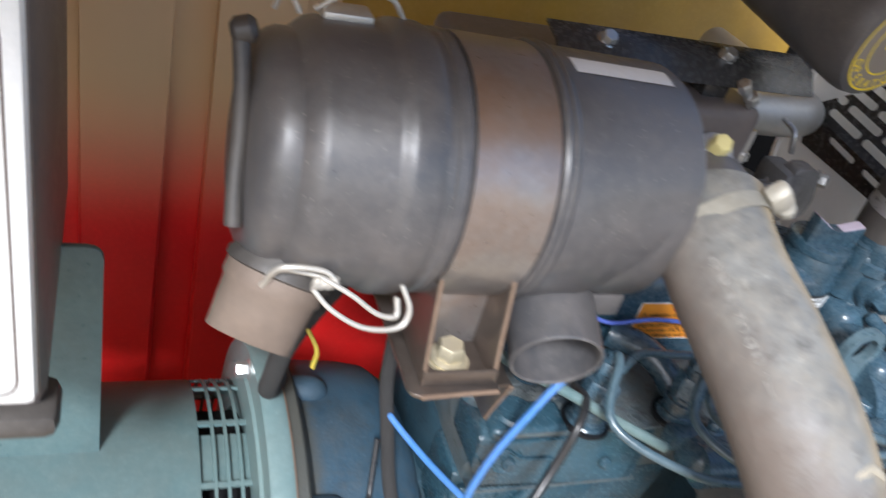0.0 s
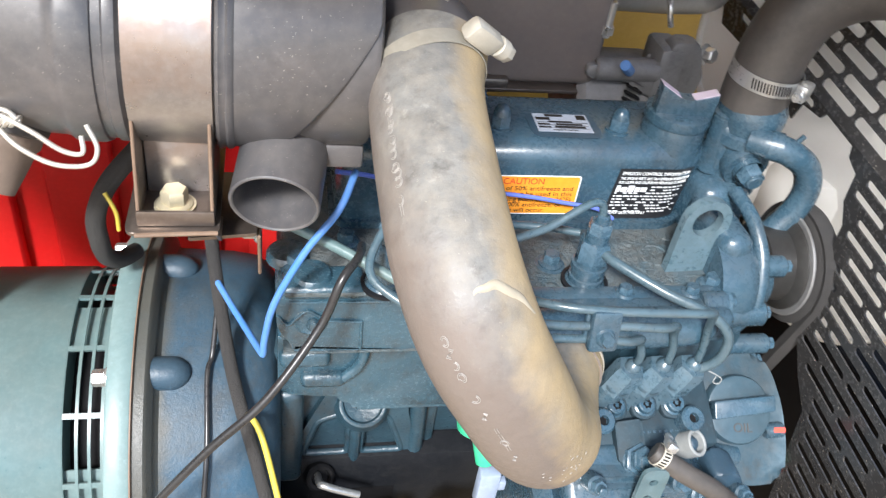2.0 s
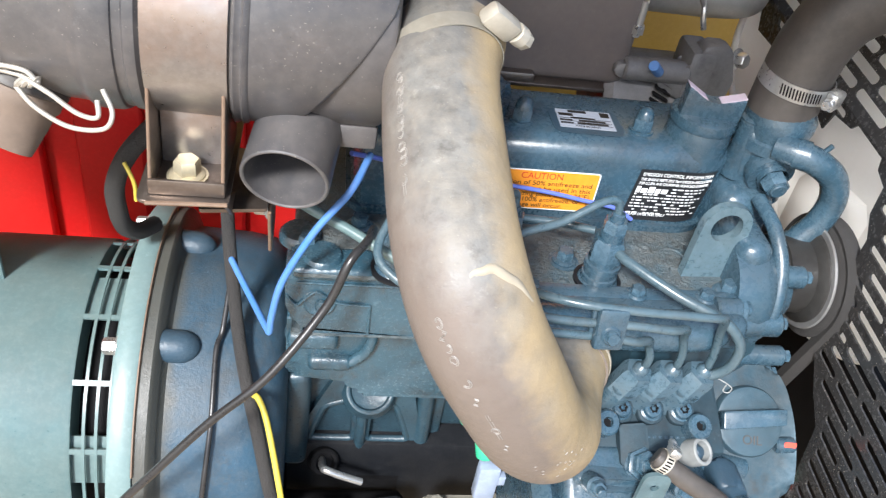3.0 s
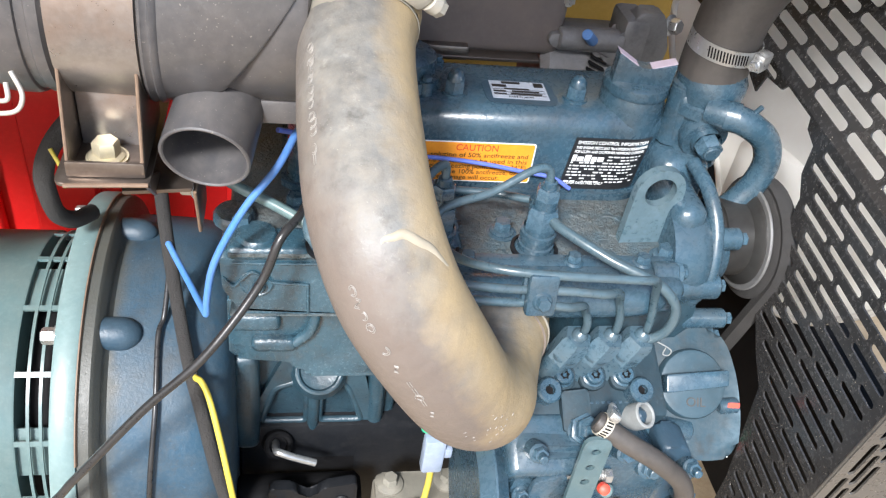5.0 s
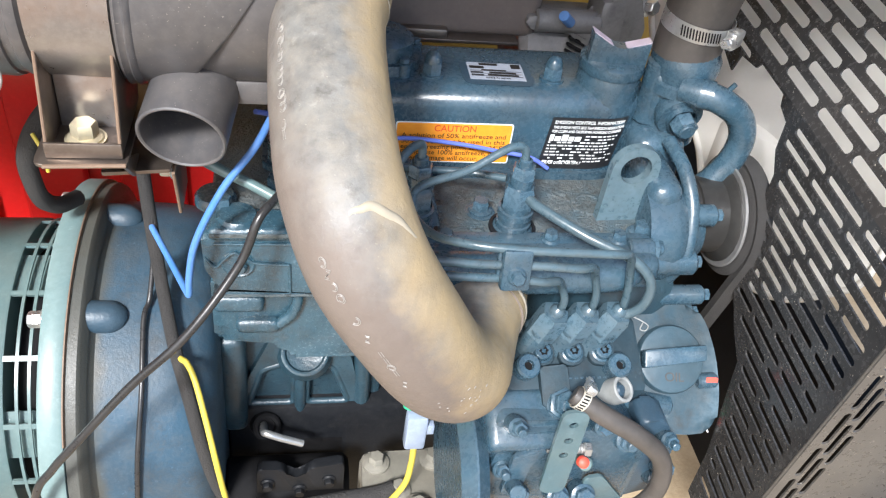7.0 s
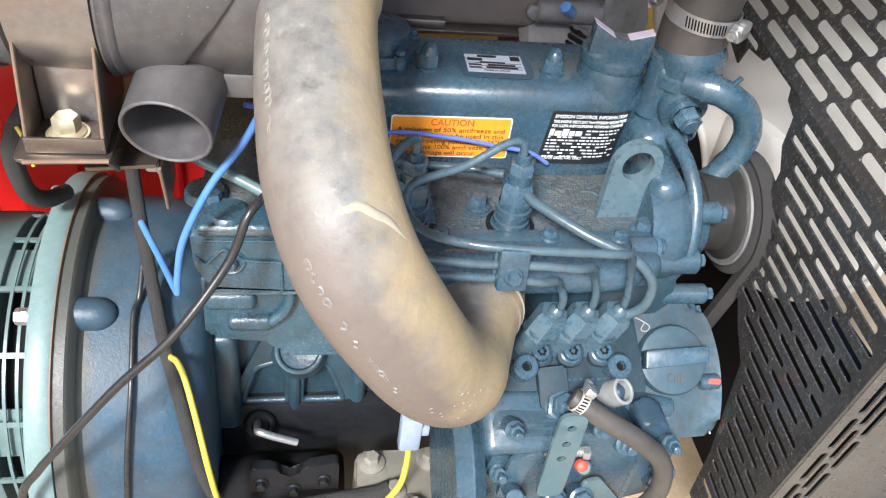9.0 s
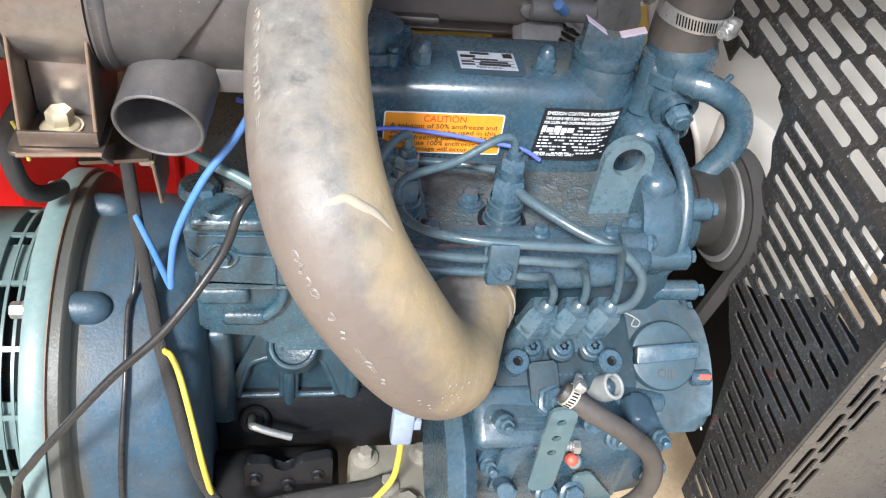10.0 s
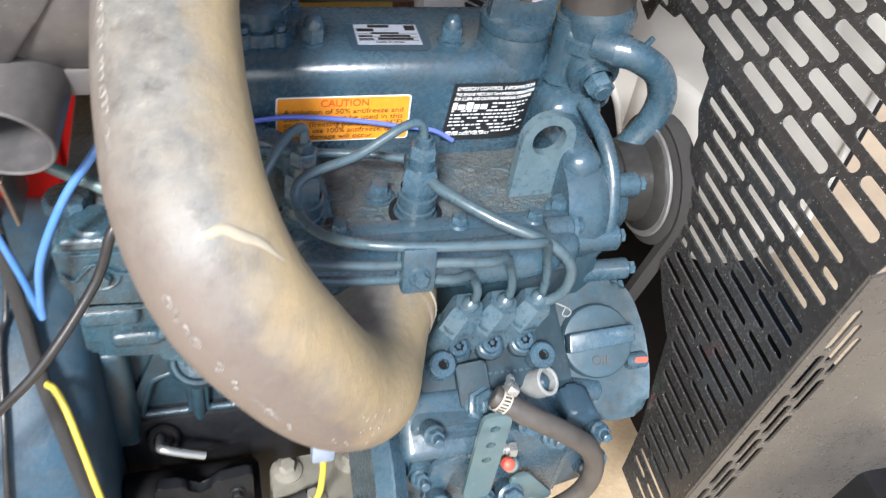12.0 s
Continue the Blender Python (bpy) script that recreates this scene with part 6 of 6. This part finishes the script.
bm = B()
holed(bm, OUT, slot_rows(-0.400, 24, lambda v: FU + 0.013, lambda v: min(back_u(v - 0.004), back_u(v + 0.004)) - 0.008 if v < -0.03 else 0.085, least=0.014) + [slot(u, v, 0.048, 0.0076) for u, v in ((0.214, -0.0095), (0.278, -0.0095), (0.342, -0.0095))], plane_frame(GO, GU, GV), 0.002)
part("side_sheet", bm, M_black, guard)
TA = radians(25)
UPV = (GV * math.cos(TA) + X * math.sin(TA)).normalized()
TL = 0.20
bm = B()
holed(bm, [(FU, 0), (0.42, 0), (0.42, TL), (FU, TL)], slot_rows(0.0150, 10, lambda v: FU + 0.012, lambda v: 0.40, first=0.0155, width=0.0094), plane_frame(GO, GU, UPV), 0.002)
part("upper_sheet", bm, M_black, guard)
# front sheet with its three lines of slots
bm = B()
fs = []
for r, u0 in enumerate((0.0135, 0.0240, 0.0345)):
    v = -0.06 - 0.018 * r
    while v > -0.42:
        fs.append(slot(u0, v, 0.0475, 0.0070, math.pi / 2))
        v -= 0.0535
holed(bm, [(0, -0.45), (0.34, -0.45), (0.34, 0.0), (0.30, 0.10), (0, 0.0)], fs, plane_frame(GO + GU * FU, X, GV), 0.002)
sweep(bm, [GO + GU * (FU + 0.001) + GV * v + X * 0.002 for v in (-0.45, -0.3, -0.15, 0.0)], 0.0025, 10)
part("front_sheet", bm, M_front, guard, "front sheet with a worn rusty bend")

# ---------- radiator and shroud behind the guard ----------
shr = thing("radiator_shroud", "cream translucent plastic fan shroud behind the guard", "shroud")
o = rounded([(0.086, 1.10), (0.086, 0.600), (0.106, 0.572), (0.155, 0.515), (0.220, 0.500), (0.300, 0.560), (0.340, 0.640), (0.440, 0.700), (0.470, 0.760), (0.470, 1.10)], [0, 0.02, 0.02, 0.03, 0.03, 0.03, 0.03, 0.03, 0.03, 0])
SF = plane_frame((0.345, 0.10, 0), (-0.45, 0.89, 0), Z) @ Matrix.Translation((-0.10, 0, 0))
bm = B()
prism(bm, o, SF, 0.004, 0.001)
part("face", bm, M_white, shr)
bm = B()
sweep(bm, [SF @ Vector((p[0], p[1], -0.002)) for p in o], 0.004, 10, 1)
part("rim", bm, M_white, shr)
bm = B()
lathe(bm, (0.30, 0.270, 0.560), Z, [(0, 0), (0, 0.060), (0.110, 0.060), (0.128, 0.052), (0.136, 0.030), (0.138, 0)], 40)
part("corner_bulge", bm, M_white, shr)
# Added near-black block; the shade behind the gear case is in its colour.
bm = B()
box(bm, (0.41, 0.17, 0.27), (0.06, 0.66, 0.38), 0.008)
part("dark_backing", bm, M_dark, shr)

# ---------- manual canister ----------
can = thing("manual_canister", "dark grey plastic canister for the operator's manual", "canister")
cp, ca = Vector((0.0275, 0.222, 0.995)), unit((0.20, -0.95, -0.20))
bm = B()
lathe(bm, cp, -ca, [(-0.008, 0), (-0.008, 0.0535), (-0.006, 0.0575), (0.002, 0.061), (0.012, 0.0625), (0.26, 0.064), (0.262, 0)], 56)
part("tube", bm, M_plastic, can)
bm = B()
q = cp - ca * 0.20
lathe(bm, q, -ca, [(0, 0.0625), (0, 0.0665), (0.030, 0.0665), (0.030, 0.0625)], 48)
box(bm, (q.x, (q.y + 0.06 + 0.69) / 2, q.z), (0.030, 0.69 - q.y - 0.05, 0.004), 0.001)
box(bm, (q.x, 0.683, q.z), (0.060, 0.004, 0.080), 0.001)
part("holder", bm, M_black, can, "black steel strap holder on the wall")
u = X - ca * X.dot(ca)
u.normalize()
w = ca.cross(u)
if w.z < 0:
    w = -w
FC = plane_frame(cp + ca * 0.0082, u, w)
bm = B()
lathe(bm, cp + ca * 0.0080, ca, [(0, 0), (0, 0.052), (0.0004, 0.052), (0.0004, 0)], 48)
stk = part("sticker", bm, surface("dusty_grey_sticker", (0.20, 0.17, 0.14), (0.24, 0.20, 0.16), rough=0.6, dust=0.3, bump=0.05), can)
bm = B()
for r0, r1 in ((0.0495, 0.0515), (0.0325, 0.0340)):
    lathe(bm, cp + ca * 0.0084, ca, [(0, r0), (0.0004, r0), (0.0004, r1), (0, r1)], 48)
prism(bm, [(-0.016, -0.005), (0.0, -0.013), (0.018, -0.008), (0.018, 0.010), (0.003, 0.008), (-0.016, 0.014)], FC, 0.0006)
part("ring_print", bm, M_yellowink, stk)
for word, a0, step, r, flip in (("MANUAL", 146, -18, 0.0375, 0), ("OPERATOR'S", 204, 15, 0.0478, 1)):
    for k, ch in enumerate(word):
        a = radians(a0 + step * k)
        m = FC @ Matrix.Translation((r * math.cos(a), r * math.sin(a), 0.0006)) @ Matrix.Rotation(a + (math.pi / 2 if flip else -math.pi / 2), 4, 'Z') @ Matrix.Translation((-0.003, 0, 0))
        lettering(stk, ch, m, 0.0122, M_yellowink)

# ---------- control box and its bracket ----------
cb = thing("control_box", "dark grey control box with a white framed face", "control box")
bm = B()
box(bm, (-0.76, 0.17, 0.88), (0.235, 0.24, 0.265), 0.010)
part("case", bm, M_muf, cb)
bm = B()
box(bm, (-0.76, 0.046, 0.885), (0.228, 0.012, 0.245), 0.006)
part("face", bm, M_panelwhite, cb, "white front panel")
bm = B()
ro = rounded([(-0.105, -0.113), (0.105, -0.113), (0.105, 0.113), (-0.105, 0.113)], 0.012)
ri = rounded([(-0.1035, -0.1115), (0.1035, -0.1115), (0.1035, 0.1115), (-0.1035, 0.1115)], 0.011)
holed(bm, ro, [ri], plane_frame((-0.76, 0.0398, 0.885), X, Z), -0.0006)
part("border_line", bm, M_muf, cb)
bm = B()
box(bm, (-0.66, 0.06, 0.742), (0.05, 0.04, 0.02), 0.008)
part("rubber_foot", bm, M_hose, cb)
bm = B()
prism(bm, rounded([(-0.09, -0.45), (0, -0.45), (0, 0.0), (-0.09, 0.0)], [0, 0, 0.012, 0.0]), plane_frame((-0.614, 0.20, 0.762), X, Z), 0.005, 0.001)
single("box_bracket", bm, M_gen, "grey-green steel bracket plate carrying the control box", "bracket")

# ---------- wiring ----------
def wire(name, pts, r, mat, label, cat="wire", n=8, seg=10):
    bm = B()
    sweep(bm, pts, r, seg, n)
    return single(name, bm, mat, label, cat)


wire("battery_cable", [(-0.262, 0.078, 0.725), (-0.268, 0.050, 0.735), (-0.282, 0.030, 0.728), (-0.298, 0.018, 0.690), (-0.3396, -0.0120, 0.6412), (-0.3856, -0.0240, 0.5959), (-0.4354, -0.0360, 0.5370), (-0.4585, -0.0370, 0.5043), (-0.4789, -0.0370, 0.4638), (-0.500, -0.033, 0.340), (-0.495, -0.020, 0.260)], 0.0037, M_cable, "stiff black cable hanging across the flywheel housing", "cable")
wire("wiring_loom", [(-0.392, 0.170, 0.800), (-0.390, 0.158, 0.720), (-0.388, 0.150, 0.662), (-0.384, 0.135, 0.627), (-0.375, 0.106, 0.566), (-0.3632, 0.0645, 0.540), (-0.353, 0.040, 0.513), (-0.337, 0.004, 0.462), (-0.322, -0.005, 0.405), (-0.302, -0.004, 0.360), (-0.285, 0.0, 0.33)], 0.0062, M_loom, "braided black loom sleeve draped over the housing", "wiring loom")

wire("coolant_line", [(-0.330, 0.0, 0.325), (-0.298, 0.0, 0.345), (-0.254, 0.0, 0.366), (-0.200, 0.0, 0.380), (-0.165, 0.002, 0.384), (-0.148, 0.004, 0.390)], 0.0095, M_loom, "grimy hose lying below the block", "hose")
wire("wiring_loom", [(-0.40, 0.20, 0.80), (-0.43, 0.17, 0.775), (-0.466, 0.148, 0.740), (-0.482, 0.146, 0.705), (-0.485, 0.155, 0.668), (-0.484, 0.168, 0.640), (-0.476, 0.185, 0.622), (-0.466, 0.21, 0.612)], 0.0085, M_loom, "thick taped black loom behind the bracket", "wiring loom")
wire("blue_wire", [(-0.270, 0.09, 0.790), (-0.285, 0.055, 0.778), (-0.310, 0.045, 0.745), (-0.333, 0.042, 0.695), (-0.341, 0.043, 0.655), (-0.3425, 0.0435, 0.637), (-0.345, 0.048, 0.634), (-0.360, 0.085, 0.630), (-0.374, 0.115, 0.632), (-0.384, 0.135, 0.636)], 0.0031, M_bluewire, "bright blue wire looped from the loom")
wire("violet_wire", [(-0.285, 0.09, 0.79), (-0.25, 0.12, 0.765), (-0.20, 0.140, 0.735), (-0.15, 0.146, 0.733), (-0.10, 0.147, 0.727), (-0.065, 0.148, 0.720), (-0.030, 0.150, 0.712), (-0.010, 0.150, 0.700)], 0.0021, M_violetwire, "violet-blue wire crossing the caution label")
wire("yellow_wire", [(-0.384, 0.137, 0.627), (-0.375, 0.108, 0.566), (-0.3630, 0.0655, 0.540), (-0.352, 0.050, 0.541), (-0.344, 0.036, 0.531), (-0.3350, 0.015, 0.503), (-0.3250, -0.009, 0.462), (-0.320, -0.008, 0.41), (-0.316, -0.002, 0.36)], 0.003, M_yellowwire, "yellow wire alongside the loom")
wire("yellow_wire", [(-0.47, 0.135, 0.735), (-0.462, 0.128, 0.72), (-0.462, 0.13, 0.70)], 0.0018, M_yellowwire, "yellow wire end in the thick loom")
wire("thin_cable", [(-0.386, 0.140, 0.60), (-0.391, 0.115, 0.562), (-0.3950, 0.0965, 0.5525), (-0.3945, 0.0420, 0.5105), (-0.3995, 0.0060, 0.4535), (-0.405, -0.008, 0.38), (-0.41, 0.0, 0.33)], 0.0026, M_cable, "thin black cable on the housing", "cable")
wire("lower_cable", [(-0.56, 0.0, 0.352), (-0.50, -0.01, 0.352), (-0.46, 0.0, 0.348), (-0.43, 0.03, 0.34)], 0.008, M_cable, "thick black cable low on the housing", "cable")
con = thing("wire_connector", "milky plastic connector under the hose with a yellow wire", "connector")
bm = B()
box(bm, (-0.142, -0.020, 0.520), (0.020, 0.014, 0.046), 0.003)
box(bm, (-0.129, -0.020, 0.522), (0.008, 0.008, 0.012), 0.001)
part("shell", bm, M_clear, con)
bm = B()
sweep(bm, [(-0.141, -0.020, 0.500), (-0.141, -0.020, 0.465), (-0.145, -0.020, 0.431), (-0.163, -0.020, 0.392)], 0.0032, 10)
part("lead", bm, M_yellowwire, con, "yellow lead")
bm = B()
cyl(bm, (-0.1530, -0.002, 0.579), (-0.1565, 0.007, 0.612), 0.0215, bev=0.004)
cyl(bm, (-0.1455, -0.014, 0.546), (-0.1530, -0.002, 0.580), 0.0095, bev=0.002)
single("pressure_switch", bm, M_green, "green plastic switch cap under the hose", "switch")
wire("fuel_hose", [(-0.0175, -0.0595, 0.611), (-0.012, -0.063, 0.608), (0.008, -0.072, 0.597), (0.040, -0.079, 0.578), (0.072, -0.080, 0.546), (0.085, -0.080, 0.507), (0.079, -0.080, 0.473), (0.054, -0.080, 0.450), (0.015, -0.080, 0.440), (-0.04, -0.078, 0.438), (-0.10, -0.07, 0.436)], 0.0090, M_hose, "brown-black rubber fuel hose", "hose", 8, 18)
worm_clamp("hose_clamp", "small dusty clamp on the fuel hose", (-0.0125, -0.0627, 0.6083), (0.82, -0.32, -0.45), 0.0093, (0.45, 0.2, 0.85), 0.0085, metal=M_oldsteel, screw=M_steel, big=0.72)
wire("thin_wire", [(0.162, 0.03, 0.50), (0.172, 0.01, 0.485), (0.178, 0.0, 0.470)], 0.0008, M_whiteink, "thin white wire by the guard")

wire("wire_loop", [(0.048, 0.004, 0.640), (0.056, 0.000, 0.638), (0.062, -0.002, 0.634), (0.061, -0.002, 0.628), (0.056, -0.001, 0.629), (0.057, 0.000, 0.636)], 0.0006, M_palecap, "small bent wire loop on the return pipe", n=6, seg=8)
wire("green_wire", [(0.160, 0.032, 0.515), (0.168, 0.022, 0.507), (0.173, 0.010, 0.494), (0.176, 0.006, 0.480)], 0.0012, M_green, "thin green wire behind the gear case")
wire("red_wire", [(0.160, 0.030, 0.508), (0.171, 0.014, 0.495), (0.178, 0.002, 0.478)], 0.0010, M_redmark, "thin red wire behind the gear case")
